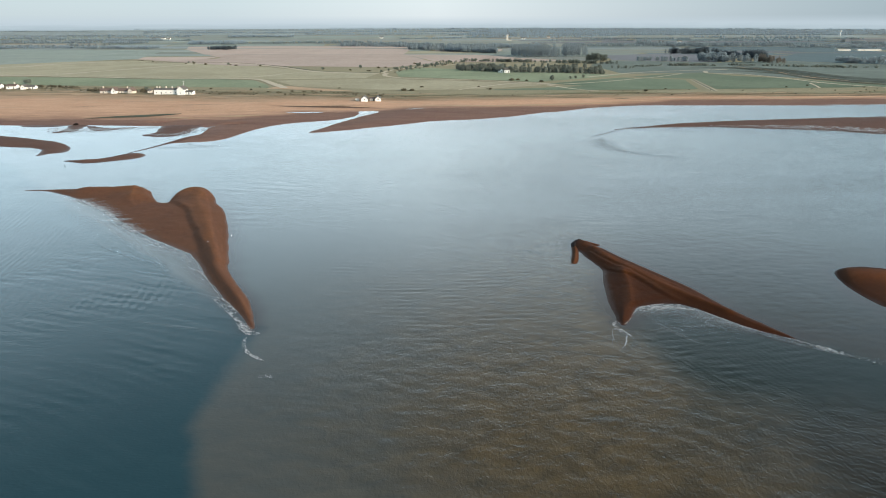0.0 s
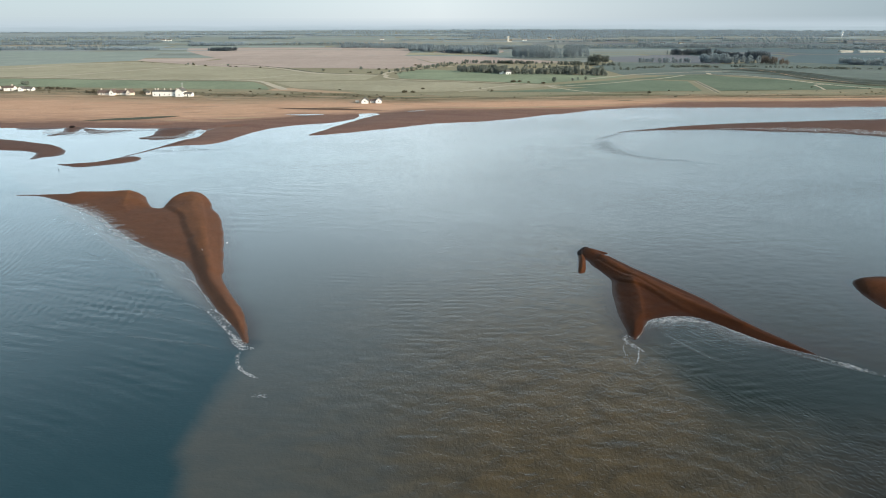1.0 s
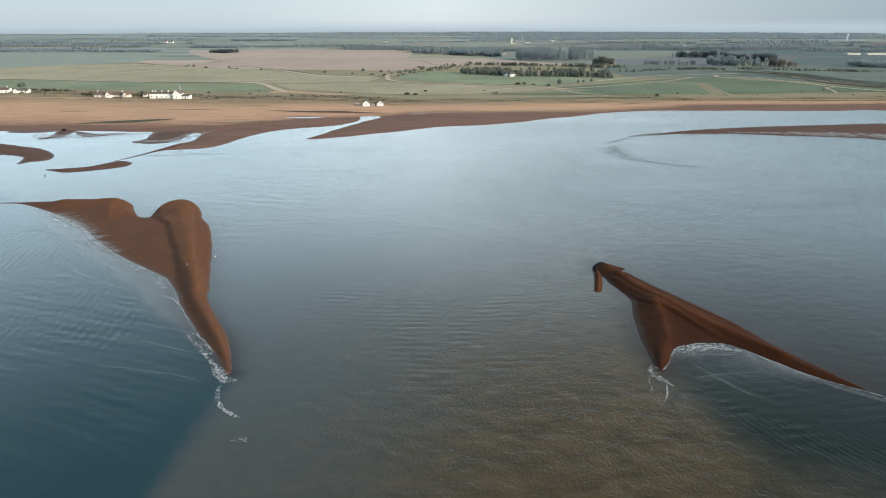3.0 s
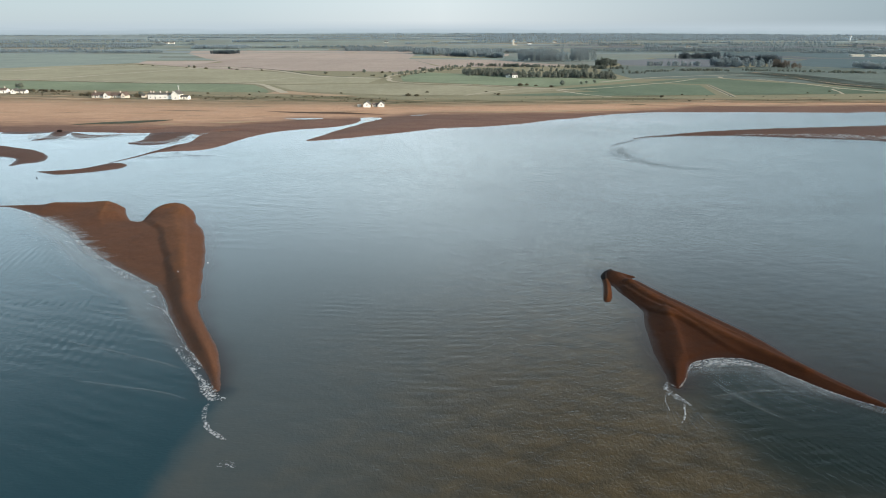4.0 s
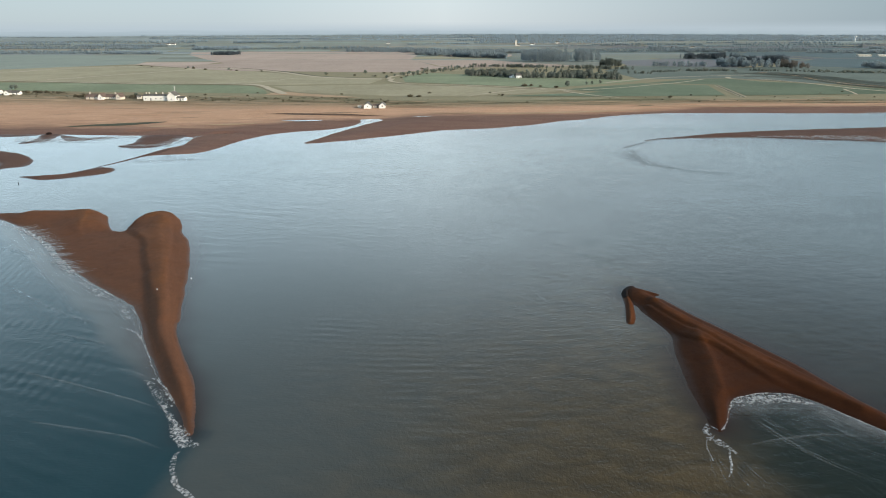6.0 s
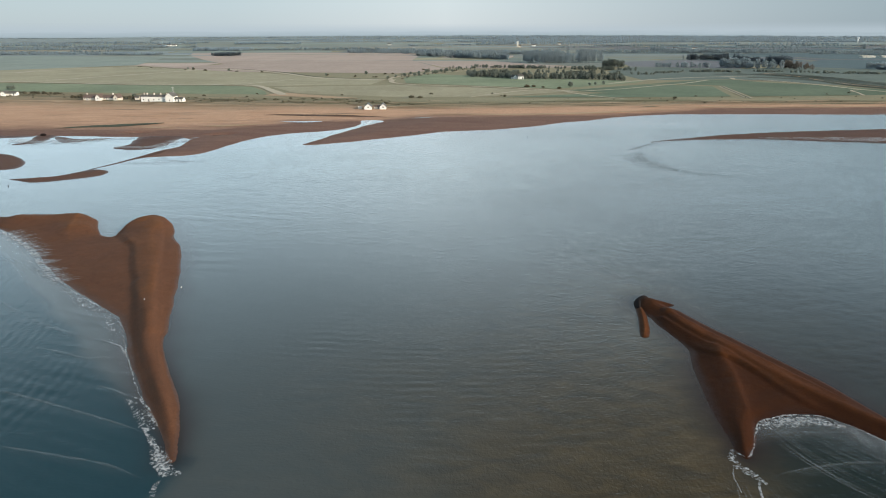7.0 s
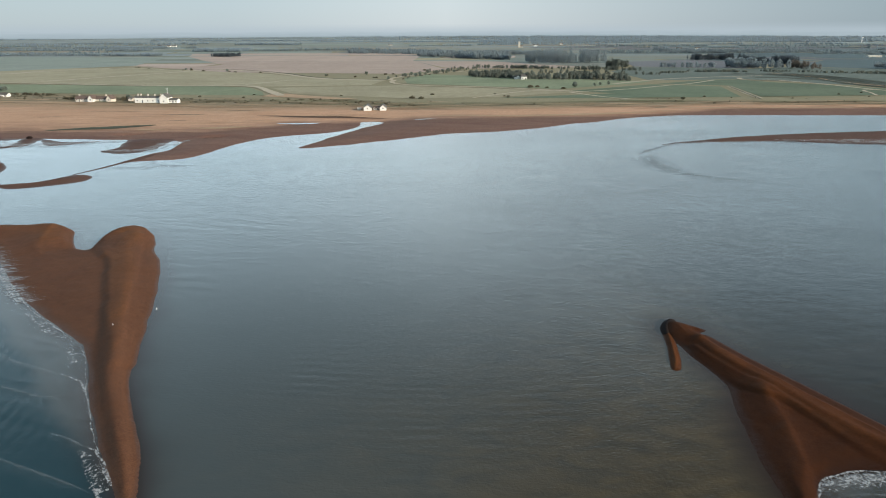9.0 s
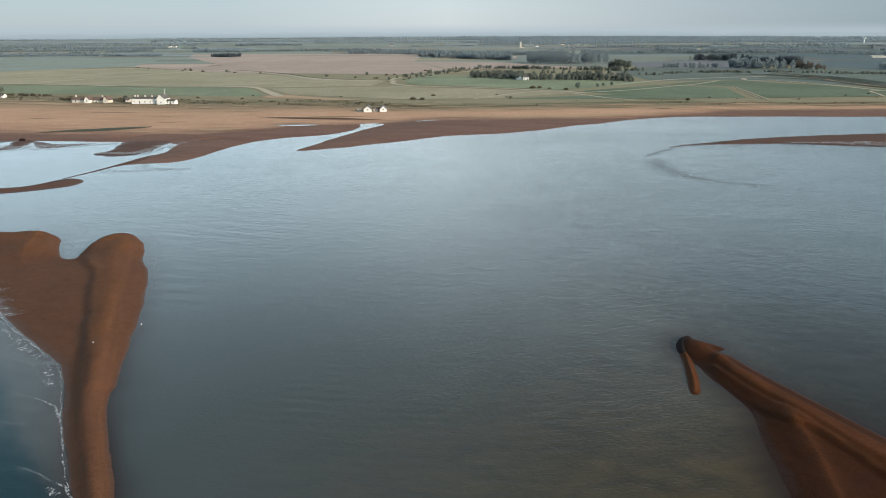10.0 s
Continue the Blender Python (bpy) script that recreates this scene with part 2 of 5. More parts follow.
def ground_material():
    """Wet shingle at the tide line, dry tan shingle above, then rough grazing; driven by the distance inland."""
    m, n, l, b = material("shore_and_marsh", 0.9)
    at = n.new("ShaderNodeAttribute")
    at.attribute_name = "inland"
    v = place_node(n, l)
    stretched = place_node(n, l, (0.25, 1.0, 1))
    u = calc(n, l, "ADD", at.outputs["Fac"], calc(n, l, "MULTIPLY", calc(n, l, "SUBTRACT", noise_node(n, l, stretched, 0.06, 5.0), 0.5), 0.35))
    u = calc(n, l, "DIVIDE", u, 4.0)
    streak = ramp(n, l, noise_node(n, l, stretched, 0.12, 7.0, 0.7, 0.6), [(0.3, 0.0), (0.7, 1.0)])
    wet = mix(n, l, streak, (0.160, 0.093, 0.073), (0.230, 0.139, 0.108))
    dry = mix(n, l, streak, (0.50, 0.305, 0.196), (0.61, 0.390, 0.260))
    scrub = mix(n, l, streak, (0.31, 0.232, 0.145), (0.40, 0.30, 0.190))
    grass = mix(n, l, noise_node(n, l, v, 0.015, 6.0), (0.255, 0.236, 0.150), (0.335, 0.305, 0.200))
    mott = noise_node(n, l, place_node(n, l, (0.3, 1.0, 1)), 0.14, 6.0, 0.7, 0.5)
    scrub = mix(n, l, ramp(n, l, mott, [(0.42, 0.0), (0.58, 1.0)]), (0.200, 0.182, 0.113), scrub)
    u = calc(n, l, "ADD", u, calc(n, l, "MULTIPLY", calc(n, l, "SUBTRACT", mott, 0.5), 0.15))
    c = mix(n, l, ramp(n, l, u, [(0.19, 0.0), (0.30, 1.0)]), wet, dry)
    c = mix(n, l, ramp(n, l, u, [(0.38, 0.0), (0.48, 1.0)]), c, scrub)
    c = mix(n, l, ramp(n, l, u, [(0.50, 0.0), (0.60, 1.0)]), c, grass)
    c = mix(n, l, 1.0, c, ramp(n, l, noise_node(n, l, v, 0.9, 4.0, 0.7), [(0.3, 0.8), (0.7, 1.15)]), "MULTIPLY")
    l.new(c, b.inputs["Base Color"])
    add_bump(n, l, b, noise_node(n, l, v, 0.5, 4.0), 0.5, 0.3)
    return m


def field_material(name, low, high, rows=0.0, turn=0.0):
    m, n, l, b = material(name, 0.95)
    v = place_node(n, l)
    f = noise_node(n, l, v, 0.012, 6.0, 0.62, 0.6)
    if rows:
        f = mix(n, l, 0.35, f, noise_node(n, l, place_node(n, l, (rows, rows * 0.03, 1), turn), 1.0, 2.0))
    c = ramp(n, l, f, [(0.35, low), (0.65, high)])
    info = n.new("ShaderNodeObjectInfo")
    c = mix(n, l, 1.0, c, ramp(n, l, info.outputs["Random"], [(0.0, 0.86), (1.0, 1.12)]), "MULTIPLY")
    c = mix(n, l, 1.0, c, ramp(n, l, noise_node(n, l, v, 0.25, 4.0, 0.7), [(0.3, 0.85), (0.7, 1.12)]), "MULTIPLY")
    l.new(c, b.inputs["Base Color"])
    return m


def leaf_material(name, low, high, sheer=0.35):
    """Leaves: each clump its own shade, part of the light passing through."""
    m, n, l, b = material(name, 0.9)
    isl, info = n.new("ShaderNodeNewGeometry"), n.new("ShaderNodeObjectInfo")
    f = calc(n, l, "ADD", calc(n, l, "MULTIPLY", isl.outputs["Random Per Island"], 0.6), calc(n, l, "MULTIPLY", info.outputs["Random"], 0.4))
    c = mix(n, l, f, low, high)
    l.new(c, b.inputs["Base Color"])
    through_leaf, both = n.new("ShaderNodeBsdfTranslucent"), n.new("ShaderNodeMixShader")
    l.new(c, through_leaf.inputs[0])
    both.inputs[0].default_value = sheer
    l.new(b.outputs[0], both.inputs[1])
    l.new(through_leaf.outputs[0], both.inputs[2])
    l.new(both.outputs[0], n["Material Output"].inputs[0])
    return m


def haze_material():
    """The far distance, dissolved in haze that is painted as a glow: pale blue-grey, lighter towards the skyline."""
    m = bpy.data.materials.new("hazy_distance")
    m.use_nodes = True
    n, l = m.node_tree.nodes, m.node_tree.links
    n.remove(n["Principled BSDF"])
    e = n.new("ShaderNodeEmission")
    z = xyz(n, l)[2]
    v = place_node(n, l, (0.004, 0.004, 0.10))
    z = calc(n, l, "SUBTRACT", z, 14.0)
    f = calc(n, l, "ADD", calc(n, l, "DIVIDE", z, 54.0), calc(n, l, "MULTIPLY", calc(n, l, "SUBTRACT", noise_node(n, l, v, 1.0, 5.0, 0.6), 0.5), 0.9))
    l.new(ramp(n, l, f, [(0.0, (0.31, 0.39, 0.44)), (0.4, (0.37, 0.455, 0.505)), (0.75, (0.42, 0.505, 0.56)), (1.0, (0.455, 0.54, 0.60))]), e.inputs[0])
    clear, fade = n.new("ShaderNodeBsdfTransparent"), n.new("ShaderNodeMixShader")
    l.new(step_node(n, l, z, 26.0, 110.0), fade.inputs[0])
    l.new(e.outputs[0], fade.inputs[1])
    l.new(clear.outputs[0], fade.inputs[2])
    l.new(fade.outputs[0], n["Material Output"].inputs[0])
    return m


SPIT = shingle_material("damp_brown_shingle", (0.162, 0.070, 0.030), (0.124, 0.0575, 0.0325), 0.35, (1.3, 2.6))
# wet shingle of east spit and islet, lens falloff darkened into its colour
DARK_SPIT = shingle_material("dimmed_wet_shingle", (0.104, 0.0360, 0.0115), (0.045, 0.0148, 0.0050), 0.35, (0.4, 1.9))
FINGER = shingle_material("dry_orange_shingle", (0.112, 0.041, 0.0145), (0.080, 0.028, 0.0095), 0.2, (0.1, 0.7))
FAR_BAR = shingle_material("wet_red_brown_shingle", (0.150, 0.086, 0.066), (0.120, 0.069, 0.053), 0.3)
WATER, GROUND, HAZE = water_material(), ground_material(), haze_material()
FOAM = plain("sea_foam", (0.60, 0.63, 0.65), 0.6, 1.5, 0.1)
fn, fl = FOAM.node_tree.nodes, FOAM.node_tree.links      # thin bubbles that let the water show through
fl.new(ramp(fn, fl, noise_node(fn, fl, place_node(fn, fl), 2.2, 4.0, 0.7), [(0.36, 0.02), (0.66, 0.75)]), fn["Principled BSDF"].inputs["Alpha"])
WASH_SHEET = plain("thin_foamy_wash", (0.50, 0.55, 0.58), 0.5, 1.5, 0.1)
# dark film that paints the dimmer reflection of slick water
SLICK_SHEET = plain("painted_slick", (0.055, 0.050, 0.046), 0.5, 1.5, 0.2)
for film, lo, hi, scale in ((WASH_SHEET, 0.08, 0.62, 0.35), (SLICK_SHEET, 0.0, 0.95, 0.16)):      # thinning away from the line, broken up
    fn, fl = film.node_tree.nodes, film.node_tree.links
    at = fn.new("ShaderNodeAttribute")
    at.attribute_name = "film"
    fl.new(calc(fn, fl, "MULTIPLY", at.outputs["Fac"], ramp(fn, fl, noise_node(fn, fl, place_node(fn, fl, (1.2, 0.5, 1), 0.5), scale, 6.0, 0.72, 0.5), [(0.3, lo), (0.7, hi)])), fn["Principled BSDF"].inputs["Alpha"])
PASTURE = field_material("green_pasture", (0.202, 0.245, 0.160), (0.268, 0.312, 0.205))
MEADOW = field_material("pale_meadow", (0.330, 0.308, 0.213), (0.410, 0.378, 0.266))
PLOUGH = field_material("pinkish_ploughed_soil", (0.425, 0.342, 0.292), (0.500, 0.405, 0.346), 0.02, 0.4)
FALLOW = field_material("grey_green_fallow", (0.225, 0.254, 0.230), (0.285, 0.305, 0.272))
CROP = field_material("blue_green_crop", (0.240, 0.288, 0.256), (0.300, 0.345, 0.306), 0.02, 1.0)
# far fields carry the blue-grey of distance haze in their base colour
FAR_FIELD = field_material("haze_greyed_far_field", (0.262, 0.318, 0.322), (0.322, 0.372, 0.374))
# eastern field colours: darkened, and haze put in as a bluer tint
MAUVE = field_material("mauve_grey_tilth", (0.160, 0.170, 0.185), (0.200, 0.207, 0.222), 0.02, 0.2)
EAST_PASTURE = field_material("hazed_green_pasture", (0.128, 0.172, 0.116), (0.174, 0.218, 0.150))
DIM_CROP = field_material("hazed_blue_green_crop", (0.106, 0.158, 0.172), (0.142, 0.194, 0.206), 0.02, 0.7)
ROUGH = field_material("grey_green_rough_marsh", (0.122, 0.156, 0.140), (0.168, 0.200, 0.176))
STRAW = field_material("pale_straw_field", (0.31, 0.287, 0.236), (0.391, 0.356, 0.295))
TRACK = plain("pale_earth_track", (0.52, 0.46, 0.35), 0.95, 0.5, 0.15, 0, 0.03)
PALE = plain("pale_dry_shingle", (0.46, 0.33, 0.22), 0.95, 0.5, 0.15, 0, 0.03)
TAN_LEAF = leaf_material("tan_bare_twigs", (0.27, 0.25, 0.215), (0.35, 0.325, 0.28), 0.5)
DITCH = plain("dark_reedy_ditch", (0.085, 0.095, 0.068), 0.9, 0.4, 0.3, 0, 0.03)
MARRAM = plain("marram_and_scrub", (0.185, 0.160, 0.098), 0.95, 0.6, 0.3, 0, 0.05)
MARSH = plain("dark_salt_marsh", (0.105, 0.125, 0.105), 0.9, 0.15, 0.3, 0, 0.02)
DAMP = plain("damp_brown_shingle_patch", (0.125, 0.078, 0.055), 0.9, 0.4, 0.2, 0, 0.03)
SCRUB = leaf_material("dark_scrub_leaf", (0.175, 0.160, 0.112), (0.235, 0.212, 0.148), 0.5)
# leaf colours with haze painted in: paler and bluer the farther the wood
LEAF = leaf_material("tree_leaf", (0.215, 0.255, 0.222), (0.280, 0.315, 0.272), 0.5)
CONIFER = leaf_material("dark_conifer_needles", (0.145, 0.185, 0.215), (0.175, 0.220, 0.250), 0.45)
FAR_LEAF = leaf_material("hazed_wood_leaf", (0.385, 0.475, 0.515), (0.445, 0.535, 0.575), 0.5)
HAZY_LEAF = leaf_material("haze_paled_wood_leaf", (0.46, 0.575, 0.645), (0.51, 0.625, 0.695), 0.5)
# weed on rock and stakes; also the painted shade on the spit's head
WEED_SHADE = plain("dark_weed_shade", (0.017, 0.012, 0.011), 0.9, 1.5, 0.3, 0.05)
PALE_BARK = plain("pale_grey_bark", (0.22, 0.225, 0.21), 0.9, 3.0, 0.2)
BARK = plain("grey_bark", (0.16, 0.13, 0.10), 0.9, 3.0, 0.3, 0.02)
WHITE = plain("white_painted_render", (0.80, 0.79, 0.75), 0.7, 0.8, 0.06, 0, 0.1)
CREAM = plain("cream_render", (0.66, 0.60, 0.52), 0.75, 0.8, 0.08, 0, 0.1)
SLATE = plain("grey_slate_roof", (0.13, 0.125, 0.115), 0.6, 2.5, 0.2, 0.02)
PANTILE = plain("weathered_red_pantile", (0.15, 0.115, 0.10), 0.8, 2.5, 0.25, 0.02)
BRICK = plain("dull_brick", (0.33, 0.20, 0.15), 0.85, 4.0, 0.2)
GLASS = plain("dark_window_glass", (0.12, 0.13, 0.135), 0.12, 1.0, 0.2)
STONE = plain("pale_flint_stone", (0.55, 0.53, 0.47), 0.85, 1.5, 0.15)
PAINT = plain("white_paint", (0.80, 0.80, 0.79), 0.5, 2.0, 0.06)


# ---- building blocks ----
def mesh_from(name, verts, faces, mat, smooth=False):
    me = bpy.data.meshes.new(name)
    me.from_pydata(verts, [], faces)
    me.materials.append(mat)
    if smooth:
        me.polygons.foreach_set("use_smooth", [True] * len(me.polygons))
    me.update()
    return me


def part(name, bm, mat, parent, label=""):
    me = bpy.data.meshes.new(name)
    bm.to_mesh(me)
    bm.free()
    me.materials.append(mat)
    ob = new(name, me)
    ob.parent = parent
    return tagged(ob, label)


def box(bm, x, y, z, w, d, h, bevel=0.0):
    """A block whose base is centred on x, y at height z."""
    r = bmesh.ops.create_cube(bm, size=1, matrix=Matrix.Translation((x, y, z + h / 2)) @ Matrix.Diagonal((w, d, h, 1)))
    if bevel:
        es = {e for v in r["verts"] for e in v.link_edges}
        bmesh.ops.bevel(bm, geom=list(es), offset=bevel, segments=1, affect="EDGES")
    return bm


def hashed(ix, iy, seed):
    h = (ix.astype(np.int64) * 374761393 + iy.astype(np.int64) * 668265263 + seed * 974711) & 0x7FFFFFFF
    h = ((h ^ (h >> 13)) * 1274126177) & 0x7FFFFFFF
    return ((h ^ (h >> 16)) & 0xFFFF) / 65535.0


def value_noise(x, y, seed=0):
    x, y = np.asarray(x, float), np.asarray(y, float)
    ix, iy = np.floor(x), np.floor(y)
    fx, fy = x - ix, y - iy
    fx, fy = fx * fx * (3 - 2 * fx), fy * fy * (3 - 2 * fy)
    a, b = hashed(ix, iy, seed), hashed(ix + 1, iy, seed)
    c, d = hashed(ix, iy + 1, seed), hashed(ix + 1, iy + 1, seed)
    return (a + (b - a) * fx) * (1 - fy) + (c + (d - c) * fx) * fy


def fbm(x, y, seed=0, octaves=4):
    """Layered noise about 0, roughly within -1 to 1."""
    total, amp = 0, 1.0
    for k in range(octaves):
        total = total + amp * (value_noise(x * 2 ** k, y * 2 ** k, seed + 17 * k) - 0.5) * 2
        amp *= 0.5
    return total / 1.6


def spline(points, closed=False, per=6):
    """A smooth line through a few corner points."""
    p = np.array(points, float)
    n = len(p)
    out = []
    for i in range(n if closed else n - 1):
        idx = [(i - 1) % n, i, (i + 1) % n, (i + 2) % n] if closed else [max(i - 1, 0), i, i + 1, min(i + 2, n - 1)]
        a, b, c, d = p[idx]
        for k in range(per):
            t = k / per
            out.append(0.5 * (2 * b + (c - a) * t + (2 * a - 5 * b + 4 * c - d) * t * t + (3 * b - a - 3 * c + d) * t ** 3))
    if not closed:
        out.append(p[-1])
    return np.array(out)


def nearest(X, Y, line, closed=False):
    """Distance from each place to a line, and on which side of it (left is positive)."""
    q = np.vstack([line, line[:1]]) if closed else line
    best, side = np.full(X.shape, 1e9), np.zeros(X.shape)
    for (ax, ay), (bx, by) in zip(q[:-1], q[1:]):
        ux, uy = bx - ax, by - ay
        t = np.clip(((X - ax) * ux + (Y - ay) * uy) / (ux * ux + uy * uy + 1e-9), 0, 1)
        d = np.hypot(X - ax - t * ux, Y - ay - t * uy)
        s = ux * (Y - ay) - uy * (X - ax)
        near = d < best
        best, side = np.where(near, d, best), np.where(near, s, side)
    return best, np.sign(side)


def inside(X, Y, line):
    res = np.zeros(X.shape, bool)
    q = np.vstack([line, line[:1]])
    for (ax, ay), (bx, by) in zip(q[:-1], q[1:]):
        if ay != by:
            res ^= ((ay > Y) != (by > Y)) & (X < (bx - ax) * (Y - ay) / (by - ay) + ax)
    return res


def grid_faces(nx, ny):
    i = np.arange(ny - 1)[:, None] * nx + np.arange(nx - 1)[None]
    return np.stack([i, i + 1, i + nx + 1, i + nx], -1).reshape(-1, 4)


def shingle_bar(name, label, outline, ridges, height, rise, cell, mat, edge=0.5, seed=1, toe=0.16, split=False, terraces=(), banks=()):
    """A bank of shingle: a rounded body inside its outline with storm ridges on it, sloping under the water.
    ridges: corner points, height, width on the left hand and on the right hand of the line.
    terraces: a scarp line, the height of the ground on its left hand, the rise of that from the water, the scarp's width.
    banks: places (x, y, reach) where the edge stands steep."""
    line = spline(outline, True, 5)
    lo, hi = line.min(0) - 7, line.max(0) + 7
    xs, ys = np.arange(lo[0], hi[0], cell), np.arange(lo[1], hi[1], cell)
    X, Y = np.meshgrid(xs, ys)
    d, _ = nearest(X, Y, line, True)
    sd = np.where(inside(X, Y, line), d, -d) + edge * fbm(X / 5, Y / 5, seed, 4) * np.exp(-d / 2.5)
    slope = np.ones_like(sd)
    for bx, by, reach in banks:
        slope = slope - 0.75 * np.exp(-((X - bx) ** 2 + (Y - by) ** 2) / reach ** 2) * slope
    dry_sd = np.maximum(sd, 0)
    Z = height * (1 - np.exp(-dry_sd / (rise * slope)))
    for pts, top, climb, wide in terraces:
        dd, side = nearest(X, Y, spline(pts, False, 5))
        t = np.clip((dd * side + 0.5 * fbm(X / 6, Y / 6, seed + 8, 2)) / wide, 0, 1)
        Z = Z + (t * t * (3 - 2 * t)) * (top * (1 - np.exp(-dry_sd / (climb * slope))) - Z)
    Z = np.where(sd > 0, Z, np.maximum(sd * toe, -1.6))
    storm = np.zeros_like(Z)
    for pts, h, wl_, wr_ in ridges:
        dd, side = nearest(X, Y, spline(pts, False, 5))
        w = np.where(side > 0, wl_, wr_)
        for _ in range(3):                      # no step where the line ends
            w = (w + np.roll(w, 1, 0) + np.roll(w, -1, 0) + np.roll(w, 1, 1) + np.roll(w, -1, 1)) / 5
        storm = np.maximum(storm, np.exp(-(dd / w) ** 2))
        Z = Z + h * np.exp(-(dd / w) ** 2) * np.clip(sd / 1.8, 0, 1)
    Z = Z + np.clip(sd / 4, 0, 1) * (0.14 * fbm(X / 7, Y / 7, seed + 3) + 0.06 * fbm(X / 1.8, Y / 1.8, seed + 5))
    f = grid_faces(len(xs), len(ys))
    f = f[(sd > -6).ravel()[f].all(1)]
    gy, gx = np.gradient(Z, cell)
    up = np.stack([-gx.ravel(), -gy.ravel(), np.ones(Z.size)], -1)
    up /= np.linalg.norm(up, axis=1)[:, None]

    def sheet(called, faces):
        used = np.unique(faces)
        back = np.full(Z.size, -1)
        back[used] = np.arange(len(used))
        me = mesh_from(called, np.stack([X.ravel(), Y.ravel(), Z.ravel()], -1)[used].tolist(), back[faces].tolist(), mat, True)
        me.normals_split_custom_set_from_vertices(up[used].tolist())
        return new(called, me)
    if not split:
        return tagged(sheet(name, f), label, "shingle bank")
    # the storm ridge, the dry flat beside it and the toe awash round both
    top = tagged(new(name), label, "shingle bank")
    high, dry = storm.ravel()[f].min(1) > 0.45, sd.ravel()[f].max(1) > -0.6
    for called, rows in (("storm_ridge", high & dry), ("flat", ~high & dry), ("sunken_toe", ~dry)):
        sheet(called, f[rows]).parent = top
    return top


def pick(X, Y, Z, on, need):
    """The vertices and faces of a grid where enough corners are on."""
    f = grid_faces(X.shape[1], X.shape[0])
    f = f[on.ravel()[f].sum(1) >= need]
    kept = np.unique(f)
    back = np.full(X.size, -1)
    back[kept] = np.arange(len(kept))
    return np.stack([X.ravel(), Y.ravel(), Z.ravel()], -1)[kept].tolist(), back[f].tolist()


def along(pts, cell):
    line = spline(pts, False, 12)
    s = np.concatenate([[0], np.cumsum(np.hypot(*np.diff(line, axis=0).T))])
    ss = np.arange(0, s[-1], cell)
    cx, cy = np.interp(ss, s, line[:, 0]), np.interp(ss, s, line[:, 1])
    tx, ty = np.gradient(cx), np.gradient(cy)
    tl = np.hypot(tx, ty) + 1e-9
    return ss / s[-1], cx, cy, tx / tl, ty / tl


def foam_lace(label, pts, widths, cover, cell=0.15, seed=5, lift=0.08, scale=0.8):
    """Broken foam on the water along a line: a torn net of bubble threads, wider here and narrower there."""
    q, cx, cy, tx, ty = along(pts, cell)
    wide = np.interp(q, np.linspace(0, 1, len(widths)), widths)
    V = np.linspace(-0.5, 0.5, max(4, int(max(widths) / cell)))[:, None]
    X, Y = cx - ty * V * wide, cy + tx * V * wide
    wx, wy = X + 0.5 * fbm(X / 1.5, Y / 1.5, seed + 2, 2), Y + 0.5 * fbm(X / 1.5, Y / 1.5, seed + 4, 2)
    taper = np.clip(1.15 - np.abs(V * 2) ** 1.5, 0, 1) * np.clip(0.75 + 0.9 * fbm(X / 3, Y / 3, seed + 9, 3), 0, 1.4)
    on = (np.abs(fbm(wx / scale, wy / scale, seed, 2)) < cover * taper * 0.55) | (np.abs(fbm(wx / scale * 2.1, wy / scale * 2.1, seed + 6, 2)) < cover * taper * 0.3)
    v, f = pick(X, Y, lift + 0.04 * fbm(X, Y, seed + 1, 2), on, 3)
    return tagged(new("foam", mesh_from("foam", v, f, FOAM, True)), label, "sea foam", kind="stuff")


def foam_line(label, pts, width, seed, broken=0.35, lift=0.08):
    """The thin white line that a spent wave leaves: wavering, thick and thin, with gaps."""
    q, cx, cy, tx, ty = along(pts, 0.2)
    sway = 0.35 * fbm(cx / 2.5, cy / 2.5, seed, 3)
    wide = width * np.clip(1 - broken + 1.1 * fbm(cx / 2.2, cy / 2.2, seed + 3, 3), 0, 1.6) * np.clip(np.minimum(q, 1 - q) * 8, 0, 1)
    V = np.array([[-0.5], [0.5]])
    X, Y = cx - ty * (V * wide + sway), cy + tx * (V * wide + sway)
    on = np.repeat((wide > 0.04)[None], 2, 0)
    v, f = pick(X, Y, np.full(X.shape, lift), on, 4)
    return tagged(new("foam", mesh_from("foam", v, f, FOAM, True)), label, "sea foam", kind="stuff")


# ---- water ----
# waterlines of the two spits and of the islet
WEST = [(-146, 209.2), (-136, 210.6), (-125.6, 211.6), (-118, 211.8), (-112, 210.5), (-106, 211.2), (-100.8, 207.5), (-97.5, 201.5), (-94.4, 195.6), (-91.9, 192.6), (-89.5, 191.3), (-87.9, 191.8),
        (-88.3, 195), (-88.8, 199.4), (-88, 204.3), (-85, 207.4), (-81.8, 207.2), (-78, 204), (-75, 198.6), (-71.6, 190.2), (-66, 180.3), (-62.3, 170.4), (-58.6, 159.5), (-55.4, 149), (-52.4, 138.6),
        (-50.6, 133.2), (-50.2, 130.4), (-48.5, 126.3), (-44, 118), (-40.4, 111.3), (-37.8, 105.6), (-35.6, 100), (-34.6, 95.4), (-36, 96.9), (-38.1, 100.9), (-40.2, 104.1), (-43.2, 108.2), (-46.4, 113), (-50, 118.8),
        (-53.4, 124.2), (-56.6, 130.4), (-59.8, 136), (-63.6, 140.7), (-70.2, 146.5), (-76.4, 151.8), (-83, 158), (-92.8, 168.8), (-101.5, 179.4), (-109.8, 187.6), (-118, 194.9), (-127, 201.6), (-137, 207.6)]
